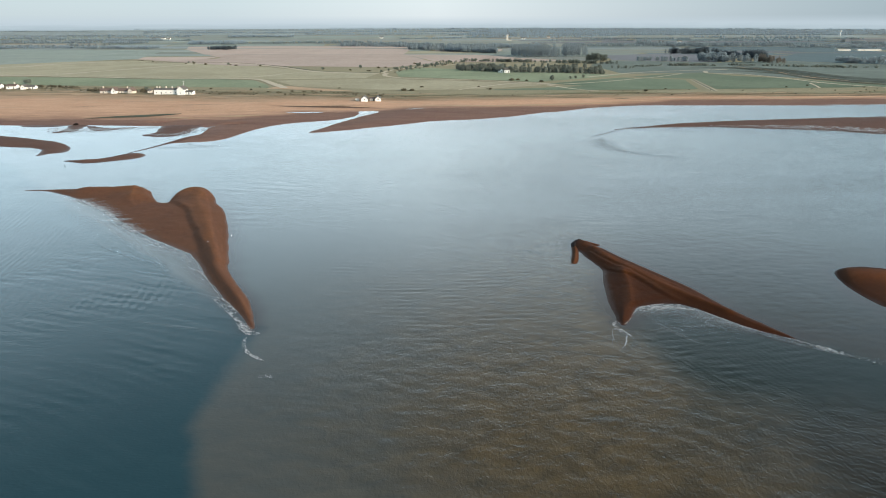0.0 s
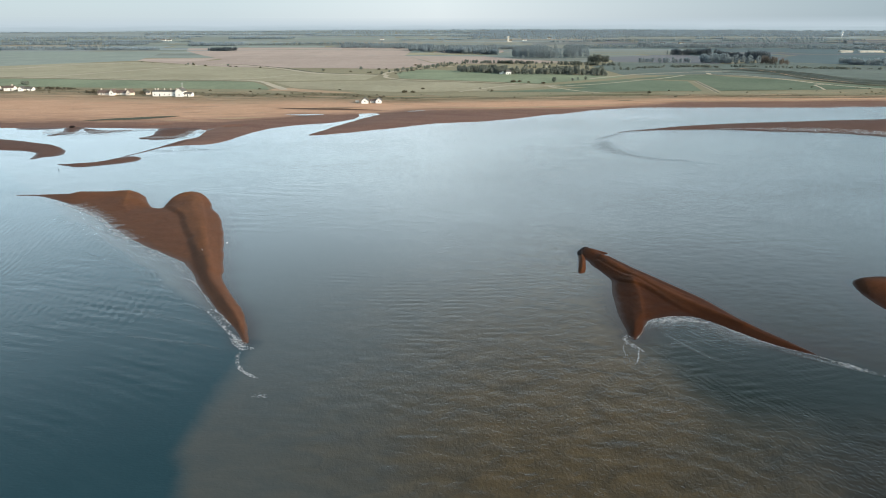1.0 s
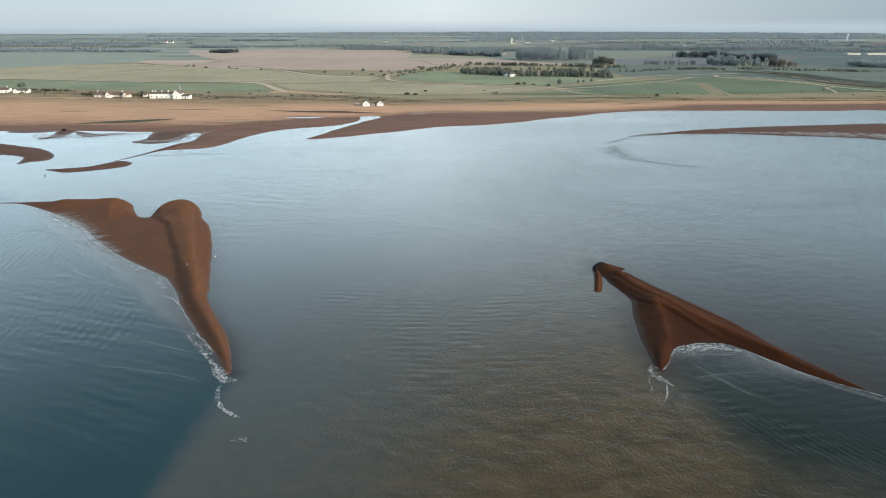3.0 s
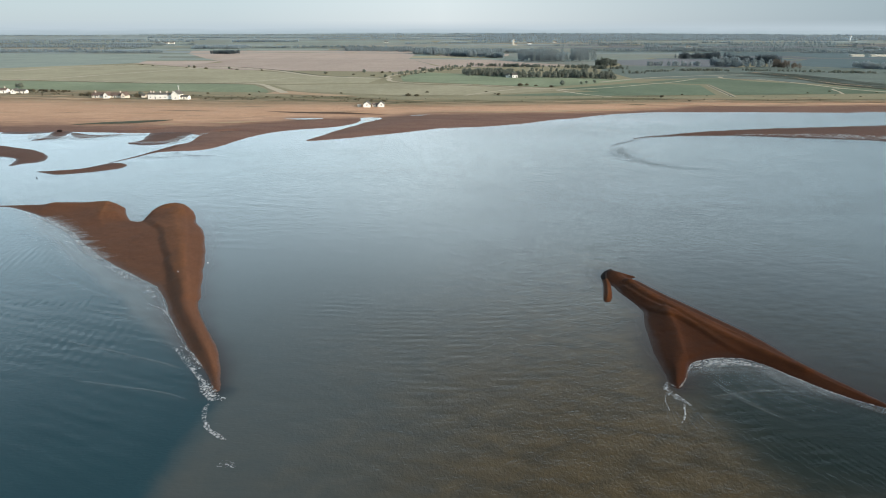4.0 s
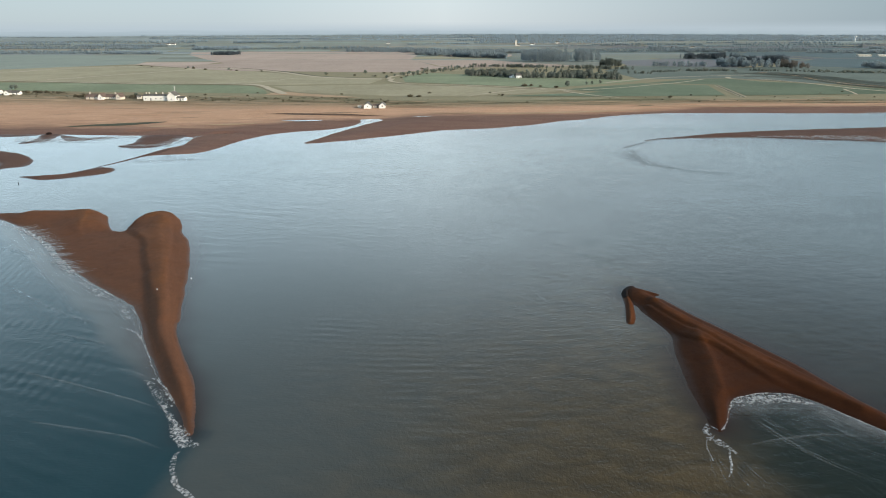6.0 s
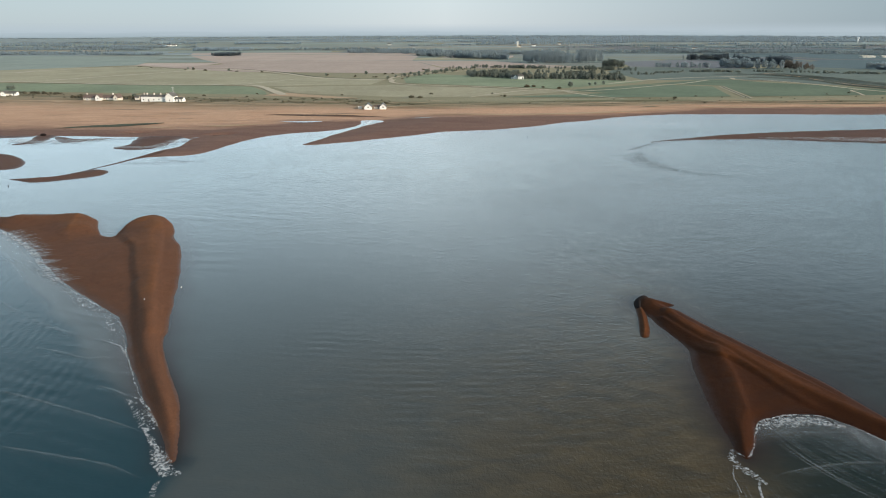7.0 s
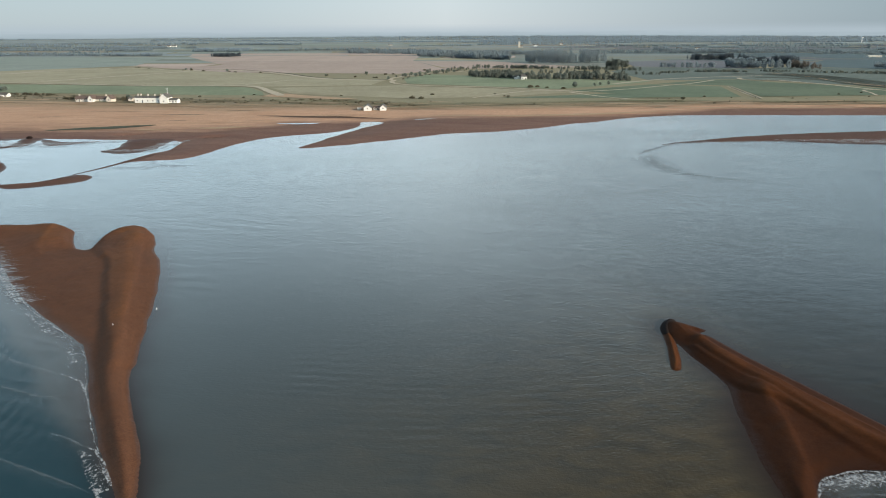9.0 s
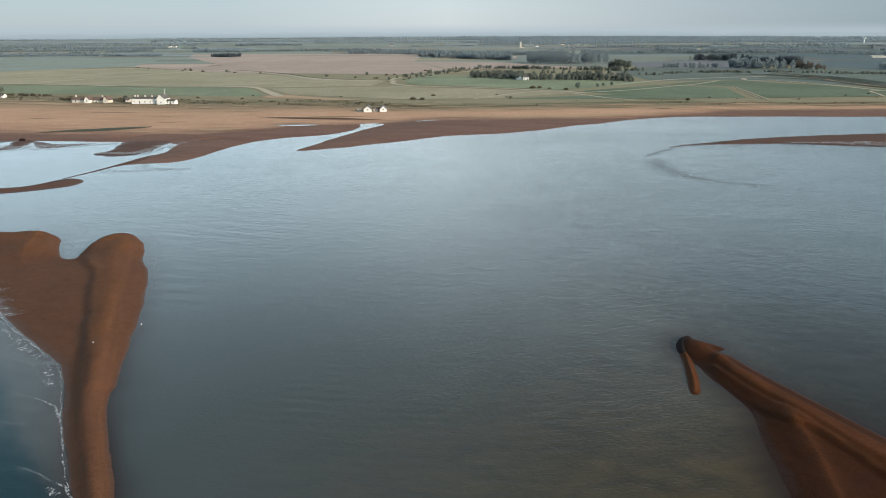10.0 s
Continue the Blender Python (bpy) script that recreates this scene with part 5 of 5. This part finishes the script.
def wood(label, front, depth, number, height, leaf, seed, per=14, slim=0.42, grain=0.47, stems=False):
    """A wood or belt of many trees along a line; crowns of ragged clumps over short trunks."""
    rng = np.random.default_rng(seed)
    line = spline(front, False, 6)
    idx = rng.uniform(0, len(line) - 1.001, number)
    i, t = idx.astype(int), (idx % 1)[:, None]
    p = line[i] * (1 - t) + line[i + 1] * t
    p = p + np.stack([rng.normal(0, 3, number), rng.uniform(0, depth, number)], -1)
    h = height * rng.uniform(0.55, 1.1, number) * (0.8 + 0.4 * value_noise(p[:, 0] / 25, p[:, 1] / 25, seed))
    w = h * slim * rng.uniform(0.75, 1.2, number)
    d = rng.normal(0, 1, (number, per, 3))
    d /= np.linalg.norm(d, axis=2)[:, :, None]
    d *= rng.uniform(0.3, 1, (number, per, 1)) ** 0.5
    far = p[:, 1].mean() > 1400          # far crowns close up into one canopy
    c = d * np.stack([w, w, h * 0.46], -1)[:, None] * (0.85 if far else 1.0)
    c[:, :, :2] += p[:, None]
    land = LAND + climb(p[:, 1])
    c[:, :, 2] += (land + h * 0.52)[:, None]
    size = np.repeat(w, per) * rng.uniform(0.72, 1.28, number * per) * grain * (14 / per) ** 0.4 * (1.25 if far else 1.0)
    v, f = clumps(c.reshape(-1, 3), size, rng)
    v[:, 2] = np.maximum(v[:, 2], np.repeat(land, per * 6))
    me = mesh_from("wood", v.tolist(), f.tolist(), leaf, True)
    out = np.repeat(c.reshape(-1, 3) - np.repeat(np.column_stack([p, land + h * 0.3]), per, 0), 6, 0)
    mass = 0.13 if p[:, 1].mean() > 930 else 0.42          # normals bent upward even out sun and shade like haze, most on far woods
    out = mass * out / np.linalg.norm(out, axis=1)[:, None] + (np.array([-0.02, -0.05, 0.95]) if mass < 0.2 else np.array([0.0, -0.12, 0.85]))
    out /= np.linalg.norm(out, axis=1)[:, None] + 1e-6
    if stems:
        r = np.stack([h * 0.022, h * 0.022], -1)
        ring = np.array([(1, 0), (0, 1), (-1, 0), (0, -1)], float)
        low = np.concatenate([p[:, None] + ring[None] * r[:, None] + np.array([0, -1.0]) * w[:, None, None] * 0.7, np.broadcast_to((land - 0.1)[:, None, None], (number, 4, 1))], 2)
        top = low.copy()
        top[:, :, 2] = (land + h * rng.uniform(0.45, 0.8, number))[:, None]
        sv = np.concatenate([v, np.concatenate([low, top], 1).reshape(-1, 3)])
        k = np.arange(4)
        sf = np.stack([k, (k + 1) % 4, (k + 1) % 4 + 4, k + 4], -1)[None] + (np.arange(number) * 8)[:, None, None] + len(v)
        me = mesh_from("wood", sv.tolist(), f.tolist() + sf.reshape(-1, 4).tolist(), leaf)
        me.materials.append(PALE_BARK)
        me.polygons.foreach_set("material_index", [0] * len(f) + [1] * (4 * number))
        me.polygons.foreach_set("use_smooth", [True] * len(me.polygons))
        out = np.concatenate([out, np.tile(np.array([[0.4, -0.8, 0.4]]), (8 * number, 1))])
    me.normals_split_custom_set_from_vertices(out.tolist())
    tagged(new("wood", me), label, "wood", kind="stuff")


wood("mixed green wood on the marsh edge", [(28, 812), (70, 790), (105, 772), (155, 766), (192, 744)], 40, 230, 7.0, LEAF, 61, 44, 0.34, stems=True)
wood("ragged hedge line across the fields", [(40, 1030), (90, 1015), (130, 1000), (200, 965), (265, 940)], 14, 110, 5.5, LEAF, 62, 36)
wood("ragged hedge line across the fields", [(60, 905), (120, 890), (190, 870), (250, 850)], 12, 60, 4.5, LEAF, 60, 36)
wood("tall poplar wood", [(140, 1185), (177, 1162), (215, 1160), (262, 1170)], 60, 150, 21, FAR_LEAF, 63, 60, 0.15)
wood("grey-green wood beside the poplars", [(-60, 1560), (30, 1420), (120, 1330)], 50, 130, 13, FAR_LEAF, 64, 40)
wood("dense dark clump of trees", [(236, 1030), (262, 1028)], 20, 30, 11.5, LEAF, 65, 50, 0.3)
wood("dark conifer belt", [(452, 1292), (485, 1288), (522, 1276)], 20, 120, 13, CONIFER, 66, 36, 0.22)
wood("dark conifer belt", [(478, 1138), (505, 1106), (532, 1075)], 18, 120, 14, CONIFER, 67, 36, 0.2)
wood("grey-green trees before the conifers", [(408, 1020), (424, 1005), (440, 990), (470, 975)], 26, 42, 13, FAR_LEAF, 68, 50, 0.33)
wood("bare tan willows beside the conifers", [(482, 985), (490, 968), (500, 952)], 16, 24, 11, TAN_LEAF, 73, 50, 0.3)
wood("low thicket along the creek", [(270, 880), (330, 905), (380, 900)], 18, 90, 3.0, LEAF, 69, 20, 0.6)
wood("low thicket along the creek", [(410, 905), (470, 880), (540, 850), (640, 830)], 18, 110, 3.2, LEAF, 74, 20, 0.6)
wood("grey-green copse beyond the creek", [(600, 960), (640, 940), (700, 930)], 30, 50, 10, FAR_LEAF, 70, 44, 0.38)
wood("small dark square wood", [(-525, 1572), (-500, 1565), (-474, 1560)], 34, 110, 9, CONIFER, 71, 14, 0.3)
wood("hedge trees between fields", [(312, 1032), (345, 1022), (388, 1018)], 10, 26, 8.0, FAR_LEAF, 72, 36, 0.36)
wood("dark scrub behind the bungalows", [(-300, 560), (-275, 556), (-246, 552), (-236, 548)], 7, 70, 2.4, SCRUB, 75, 12, 0.6)
wood("dark scrub behind the beach houses", [(-430, 610), (-400, 606), (-360, 600), (-330, 596)], 8, 60, 2.3, SCRUB, 76, 12, 0.7)
for k, (x0, x1, dy, count) in enumerate(((-430, -290, 14, 70), (-290, -150, 14, 90), (-150, -20, 16, 50), (-20, 430, 20, 50))):
    xs_ = np.linspace(x0, x1, 5)
    wood("loose low scrub on the shingle", [(q, float(np.interp(q, GRASS_X, GRASS_Y)) - 8) for q in xs_], dy * 2.2, count, 0.8, SCRUB, 160 + k, 6, 1.0)
rng = np.random.default_rng(9)
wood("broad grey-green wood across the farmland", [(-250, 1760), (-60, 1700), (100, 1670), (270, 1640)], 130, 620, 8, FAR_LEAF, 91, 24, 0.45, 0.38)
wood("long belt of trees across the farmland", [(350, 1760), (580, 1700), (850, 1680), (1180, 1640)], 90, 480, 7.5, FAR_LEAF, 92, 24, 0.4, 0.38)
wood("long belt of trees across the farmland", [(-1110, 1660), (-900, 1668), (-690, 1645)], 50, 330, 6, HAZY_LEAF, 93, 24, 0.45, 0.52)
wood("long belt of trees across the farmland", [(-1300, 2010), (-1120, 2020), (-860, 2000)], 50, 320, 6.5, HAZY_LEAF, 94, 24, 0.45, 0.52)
wood("haze-blue wood beside the far farm", [(-705, 1925), (-640, 1915), (-560, 1915)], 90, 240, 9, HAZY_LEAF, 95, 20, 0.45, 0.38)
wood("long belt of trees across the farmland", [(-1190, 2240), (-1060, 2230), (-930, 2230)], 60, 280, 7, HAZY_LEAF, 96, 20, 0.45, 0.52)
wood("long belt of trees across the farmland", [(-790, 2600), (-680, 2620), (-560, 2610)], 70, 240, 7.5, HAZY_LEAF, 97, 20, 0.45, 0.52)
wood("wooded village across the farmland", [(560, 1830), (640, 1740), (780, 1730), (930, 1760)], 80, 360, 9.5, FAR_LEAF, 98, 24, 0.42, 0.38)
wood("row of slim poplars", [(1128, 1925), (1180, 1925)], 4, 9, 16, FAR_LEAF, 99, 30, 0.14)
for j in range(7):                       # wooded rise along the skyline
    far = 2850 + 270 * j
    wood("haze-blue wooded rise on the skyline", [((0.02 + 0.03 * (j % 3)) * far, far + 40), (0.3 * far, far - 30), (0.52 * far, far), (0.8 * far, far - 60)], 170, 1100, 5.5, HAZY_LEAF, 180 + j, 8, 0.7, 0.42)
y, k = 1620.0, 0
while y < 4550:
    for _ in range(2):
        x = rng.uniform(-0.85, 0.75) * y
        span = rng.uniform(0.06, 0.30) * y
        if not (y < 1900 and -800 < x < 60):
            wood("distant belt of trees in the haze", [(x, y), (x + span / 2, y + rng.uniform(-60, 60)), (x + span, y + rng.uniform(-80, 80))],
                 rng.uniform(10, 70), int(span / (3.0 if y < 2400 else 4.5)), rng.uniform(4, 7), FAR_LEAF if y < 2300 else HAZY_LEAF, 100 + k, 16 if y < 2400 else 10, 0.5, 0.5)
        k += 1
    y *= 1.05

KINDS = [tree("tree", "small round green hedgerow tree", 6.5, 2.9, 0.12, 150, LEAF, 81), tree("tree", "broad green field tree", 8.0, 4.0, 0.15, 180, LEAF, 82),
         tree("tree", "slim green tree at the wood's edge", 9.5, 2.2, 0.1, 150, LEAF, 83), tree("bush", "low dark thorn bush", 3.4, 2.6, 0.0, 120, SCRUB, 84)]
SPOTS = [(3, -75, 872, 0.82), (3, -66, 880, 0.68), (1, -98, 868, 0.54), (3, -30, 965, 0.95), (1, 118, 663, 0.65), (3, 77, 664, 1.02), (3, 84, 668, 0.82), (3, 92, 660, 0.68),
         (3, 105, 648, 0.82), (0, 140, 680, 0.51), (0, 147, 688, 0.48), (0, 156, 692, 0.58), (3, -330, 960, 0.88), (3, -12, 590, 0.68), (1, -395, 640, 0.54), (0, -402, 645, 0.61),
         (1, -250, 566, 0.42), (0, -246, 562, 0.41), (0, -253, 570, 0.44), (3, -240, 560, 0.68), (3, -290, 575, 0.82), (3, -27, 560, 0.88), (3, -20, 558, 0.75), (3, 180, 552, 0.61)]
used = set()
rng = np.random.default_rng(21)
for j in range(52):                      # both sides of the lane
    f = j / 51
    SPOTS.append((int(rng.integers(0, 4)), -58 + 92 * f + (8 if j % 2 else -9) + rng.normal(0, 2), 790 + 215 * f + rng.normal(0, 6), rng.uniform(0.4, 0.7)))
for j in range(18):                      # along the meadow ditch
    f = rng.uniform(0, 1)
    SPOTS.append((int(rng.choice((0, 3, 3))), -480 + 400 * f, 1085 - 270 * f ** 0.9 + rng.normal(0, 5), rng.uniform(0.45, 0.8)))
for j in range(14):                      # loose bushes behind the shingle and on the marsh
    SPOTS.append((3, rng.uniform(-420, 420), rng.uniform(565, 600), rng.uniform(0.3, 0.6)))
for kind, x, y, s in SPOTS:
    ob = KINDS[kind]
    m = pose(x, y, LAND - 0.02, 0, 0, rng.uniform(0, 360))
    if kind not in used:
        used.add(kind)
        ob.matrix_basis = m
    else:
        ob = copy_thing(ob, m)
    wide, tall = (1.15, 0.7) if kind == 3 else (1.0, 1.0)      # thorn bushes are low and broad
    ob.scale = (s * wide, s * wide, s * tall * rng.uniform(0.85, 1.15))
    tagged(ob, group="hedgerow trees and bushes")


# ---- buildings ----
def gable_roof(bm, w, d, eave, ridge, over=0.35, thick=0.18):
    """Two slopes along x with eaves that stand out, closed underneath."""
    x, y = w / 2 + over, d / 2 + over
    drop = (ridge - eave) * over / (d / 2)
    pts = [(-x, -y, eave - drop), (-x, 0, ridge), (-x, y, eave - drop)]
    v = [bm.verts.new(p) for p in pts] + [bm.verts.new((p[0], p[1], p[2] + thick)) for p in pts]
    v += [bm.verts.new((-p.co.x, p.co.y, p.co.z)) for p in v]
    for q in ((3, 4, 10, 9), (4, 5, 11, 10), (1, 0, 6, 7), (2, 1, 7, 8), (0, 3, 9, 6), (5, 2, 8, 11), (0, 1, 4, 3), (1, 2, 5, 4), (7, 6, 9, 10), (8, 7, 10, 11)):
        bm.faces.new([v[i] for i in q])
    return bm


def gable_walls(bm, w, d, eave, ridge):
    x, y = w / 2, d / 2
    v = [bm.verts.new(p) for p in ((-x, -y, -0.8), (x, -y, -0.8), (x, y, -0.8), (-x, y, -0.8), (-x, -y, eave), (x, -y, eave), (x, y, eave), (-x, y, eave), (-x, 0, ridge), (x, 0, ridge))]
    for q in ((0, 1, 5, 4), (2, 3, 7, 6), (1, 2, 6, 9, 5), (3, 0, 4, 8, 7), (3, 2, 1, 0)):
        bm.faces.new([v[i] for i in q])
    return bm


def opening(name, x, y, z, w, h, parent):
    f = bmesh.new()
    for bx, bz, bw, bh in ((x, z, w + 0.16, 0.08), (x, z + h, w + 0.16, 0.08), (x - w / 2 - 0.04, z + 0.08, 0.08, h - 0.08), (x + w / 2 + 0.04, z + 0.08, 0.08, h - 0.08)):
        box(f, bx, y - 0.03, bz, bw, 0.1, bh)
    top = part(name, f, PAINT, parent)
    part("pane" if name == "window" else "door_leaf", box(bmesh.new(), x, y, z + 0.08, w, 0.05, h - 0.08), GLASS, top)


def chimney(x, z, h, parent):
    b = box(bmesh.new(), x, 0, z, 0.8, 0.6, h, 0.03)
    box(b, x, 0, z + h, 0.95, 0.75, 0.12)
    c = part("chimney", b, CREAM, parent)
    pots = bmesh.new()
    for dx in (-0.2, 0.2):
        bmesh.ops.create_cone(pots, cap_ends=True, segments=8, radius1=0.12, radius2=0.1, depth=0.4, matrix=Matrix.Translation((x + dx, 0, z + h + 0.3)))
    part("chimney_pot", pots, BRICK, c)


def house(name, label, x, y, turn, w, d, eave, ridge, wall, roof, bays=3, stacks=(), gable_front=False, z=None):
    """A rendered house under a pitched roof. gable_front: its gable end faces the sea."""
    top = tagged(new(name), label, "house")
    z = float(terrain(np.array([x]), np.array([y - d / 2]))[0][0]) - 0.05 if z is None else z
    top.matrix_basis = pose(x, y, z, 0, 0, turn)
    rot = Matrix.Rotation(radians(90), 4, "Z") if gable_front else Matrix.Identity(4)
    a, b = (d, w) if gable_front else (w, d)
    bm = gable_walls(bmesh.new(), a, b, eave, ridge)
    bm.transform(rot)
    part("wall", bm, wall, top)
    bm = gable_roof(bmesh.new(), a, b, eave, ridge)
    bm.transform(rot)
    part("roof", bm, roof, top)
    for i in range(bays):
        bx = -w / 2 + w * (i + 0.5) / bays
        if i % 4 == 1:
            opening("door", bx, -d / 2 - 0.01, 0.05, 0.9, 2.0, top)
        else:
            opening("window", bx, -d / 2 - 0.01, 1.1, 0.8, 0.9, top)
        if eave > 4.5:
            opening("window", bx, -d / 2 - 0.01, 3.4, 0.9, 1.0, top)
    for sx in stacks:
        chimney(sx, ridge - 0.5, 1.7, top)
    if name in ("bungalow", "barn", "cottage"):
        tagged(top, group=name + "s along the shore" if name != "barn" else "farm sheds in a row")
    return top


# white terrace with its lookout block
house("terrace", "long white rendered terrace with slate roof and chimneys", -219.6, 533.5, -4, 20, 6, 3.9, 4.9, WHITE, SLATE, 5, (-8.4, -6.2, -0.8, 4.4, 9.2))
t2 = house("lookout_house", "white gabled lookout house with a tall mast", -206.6, 531.5, -4, 6.0, 8, 4.4, 7.0, WHITE, SLATE, 1, (), True)
mast = bmesh.new()
bmesh.ops.create_cone(mast, cap_ends=True, segments=8, radius1=0.14, radius2=0.07, depth=4.4, matrix=Matrix.Translation((0.6, 2.2, 8.6)))
box(mast, 0.6, 2.2, 10.3, 2.2, 0.1, 0.1)
box(mast, 0.6, 2.2, 9.7, 1.2, 0.1, 0.1)
part("mast", mast, PAINT, t2, "tall white signal mast with crossarm")
house("outbuilding", "low white lean-to end of the terrace", -200.4, 531.0, -4, 6.4, 5, 2.4, 3.4, WHITE, SLATE, 3)
# pair of white cottages on the shingle
house("cottage", "small white gabled cottage on the shingle", -52.8, 482.5, 4, 5.0, 8, 2.0, 3.9, WHITE, SLATE, 1, (), True)
house("cottage", "small white gabled cottage on the shingle", -42.8, 484.2, 4, 4.2, 8, 2.0, 3.8, WHITE, SLATE, 1, (), True)
house("outbuilding", "low cream link shed between cottages", -47.2, 484.6, 4, 4.0, 4, 1.8, 2.6, CREAM, PANTILE, 2)
house("shed", "tiny pale shed beside the cottages", -58.5, 483, 0, 2.0, 2, 1.2, 1.7, CREAM, CREAM, 0)
# bungalow rows further along
ROW = "low cream bungalow row under weathered pantiles"
house("bungalow", ROW, -274.5, 545.5, -3, 10, 6, 2.2, 4.0, CREAM, PANTILE, 5, (-3,))
house("bungalow", "low bungalow with a white gable", -266.6, 543, -3, 4.0, 7, 2.5, 4.8, WHITE, PANTILE, 1, (), True)
house("bungalow", ROW, -259.4, 545.5, -3, 9, 6, 2.2, 4.0, CREAM, PANTILE, 5, (2,))
house("bungalow", "low bungalow with a white gable", -252.8, 543, -3, 3.6, 7, 2.5, 4.8, CREAM, PANTILE, 1, (), True)
house("shed", "small pale shed among dark bushes", -240, 548, 0, 3, 3, 1.8, 2.8, CREAM, SLATE, 1)
house("bungalow", "white single-storey beach house", -397, 591, 5, 12, 7, 2.6, 4.4, WHITE, SLATE, 2)
house("bungalow", "white single-storey beach house", -379, 588, 5, 8, 7, 2.6, 4.2, WHITE, PANTILE, 2, (2,))
house("bungalow", "white beach house with a gabled porch", -366, 584, 5, 4, 8, 2.3, 4.0, WHITE, SLATE, 1, (), True)
house("bungalow", "white single-storey beach house", -360.5, 586, 5, 6, 6, 2.0, 3.3, WHITE, SLATE, 2)
house("farmhouse", "white farmhouse half hidden in the trees", 84, 779, 0, 6, 6, 3.4, 5.4, WHITE, SLATE, 2)
house("farmhouse", "white farmhouse half hidden in the trees", 77, 783, 20, 4, 5, 2.6, 4.4, WHITE, SLATE, 1, (), True)

# church tower and barns far inland
tower = tagged(new("church"), "pale stone church tower above the far trees", "church")
tower.matrix_basis = pose(233, 2235, LAND + float(climb(2235)) - 0.1)
bm = box(bmesh.new(), 0, 0, 0, 5.5, 5.5, 17, 0.15)
for sx in (-2.1, 2.1):
    for sy in (-2.1, 2.1):
        box(bm, sx, sy, 17, 1.2, 1.2, 1.4)
part("tower", bm, STONE, tower)
bm = gable_roof(bmesh.new(), 9, 6, 3.2, 5.5)
bm.transform(Matrix.Translation((7.3, 0, 0)))
part("roof", bm, SLATE, tower)
bm = gable_walls(bmesh.new(), 9, 6, 3.2, 5.5)
bm.transform(Matrix.Translation((7.3, 0, 0)))
part("wall", bm, STONE, tower)
for x, y, w in ((862, 1424, 26), (915, 1424, 50), (985, 1420, 50)):
    house("barn", "long pale grey farm shed with a low roof", x, y, 0, w, 12, 2.6, 3.8, STONE, STONE, 5)
for x, y in ((-985, 2400), (-960, 2415), (-935, 2400), (300, 2350), (-200, 2500), (420, 2550), (660, 1990), (720, 2010)):
    house("farmhouse", "pale farm building among distant fields", x, y, 0, 13, 8, 3.5, 6, WHITE, SLATE, 3)

# slender tower shape added in place of a pale smoke plume on the skyline
mast_tower = tagged(new("water_tower"), "tower-shaped stand-in for a white smoke plume above the far woods", "tower")
mast_tower.matrix_basis = pose(1570, 2650, LAND + float(climb(2650)) - 0.1)
bm = bmesh.new()
bmesh.ops.create_cone(bm, cap_ends=True, segments=14, radius1=2.2, radius2=1.6, depth=15, matrix=Matrix.Translation((0, 0, 7.5)))
part("shaft", bm, PAINT, mast_tower)
bm = bmesh.new()
bmesh.ops.create_cone(bm, cap_ends=True, segments=18, radius1=2.0, radius2=4.2, depth=3, matrix=Matrix.Translation((0, 0, 16.5)))
bmesh.ops.create_cone(bm, cap_ends=True, segments=18, radius1=4.2, radius2=3.6, depth=3.5, matrix=Matrix.Translation((0, 0, 19.75)))
part("tank", bm, PAINT, mast_tower)

# small white floats, one washed up on the spit and one adrift beside it
def fishing_float(label, x, y, z, tilt):
    bm = bmesh.new()
    bmesh.ops.create_uvsphere(bm, u_segments=12, v_segments=8, radius=0.11)
    bmesh.ops.create_cone(bm, cap_ends=True, segments=8, radius1=0.04, radius2=0.03, depth=0.12, matrix=Matrix.Translation((0, 0, 0.18)))
    ob = tagged(new("fishing_float", bpy.data.meshes.new("fishing_float")), label, "float")
    bm.to_mesh(ob.data)
    bm.free()
    ob.data.materials.append(PAINT)
    ob.matrix_basis = pose(x, y, z, tilt)


near = min((q for p in west_spit.children for q in p.data.vertices), key=lambda q: (q.co.x + 58.9) ** 2 + (q.co.y - 143.8) ** 2)
fishing_float("small white float stranded on the shingle ridge", near.co.x, near.co.y, near.co.z + 0.09, 20)
fishing_float("small white float adrift in the calm water beside the spit", -56.2, 154.8, 0.03, 0)

# weathered stakes in the shallows
def stake(x, y, tall, tilt):
    bm = bmesh.new()
    bmesh.ops.create_cone(bm, cap_ends=True, segments=8, radius1=0.16, radius2=0.11, depth=tall + 1.0, matrix=Matrix.Translation((0, 0, (tall - 1.0) / 2)))
    box(bm, 0, 0, tall - 0.35, 0.42, 0.12, 0.14, 0.02)
    ob = tagged(new("mooring_stake", bpy.data.meshes.new("mooring_stake")), "dark weathered mooring stake leaning in shallow water", "post")
    bm.to_mesh(ob.data)
    bm.free()
    ob.data.materials.append(WEED_SHADE)
    ob.matrix_basis = pose(x, y, 0, tilt, tilt * 0.6)


stake(-154, 251.5, 0.5, 12)
stake(42, 364.5, 0.6, -8)

# weed-covered rock at the edge of the tidal flat
bm = bmesh.new()
bmesh.ops.create_icosphere(bm, subdivisions=3, radius=1.0)
for v in bm.verts:
    v.co *= 1 + 0.35 * noise.noise(v.co * 1.7)
    v.co = Vector((v.co.x * 1.5, v.co.y * 1.1, v.co.z * 0.8))
rock = tagged(new("rock", bpy.data.meshes.new("rock")), "dark weed-covered rock on the tidal flat", "rock")
bm.to_mesh(rock.data)
bm.free()
rock.data.materials.append(WEED_SHADE)
rock.matrix_basis = pose(-211, 371, 0.5)
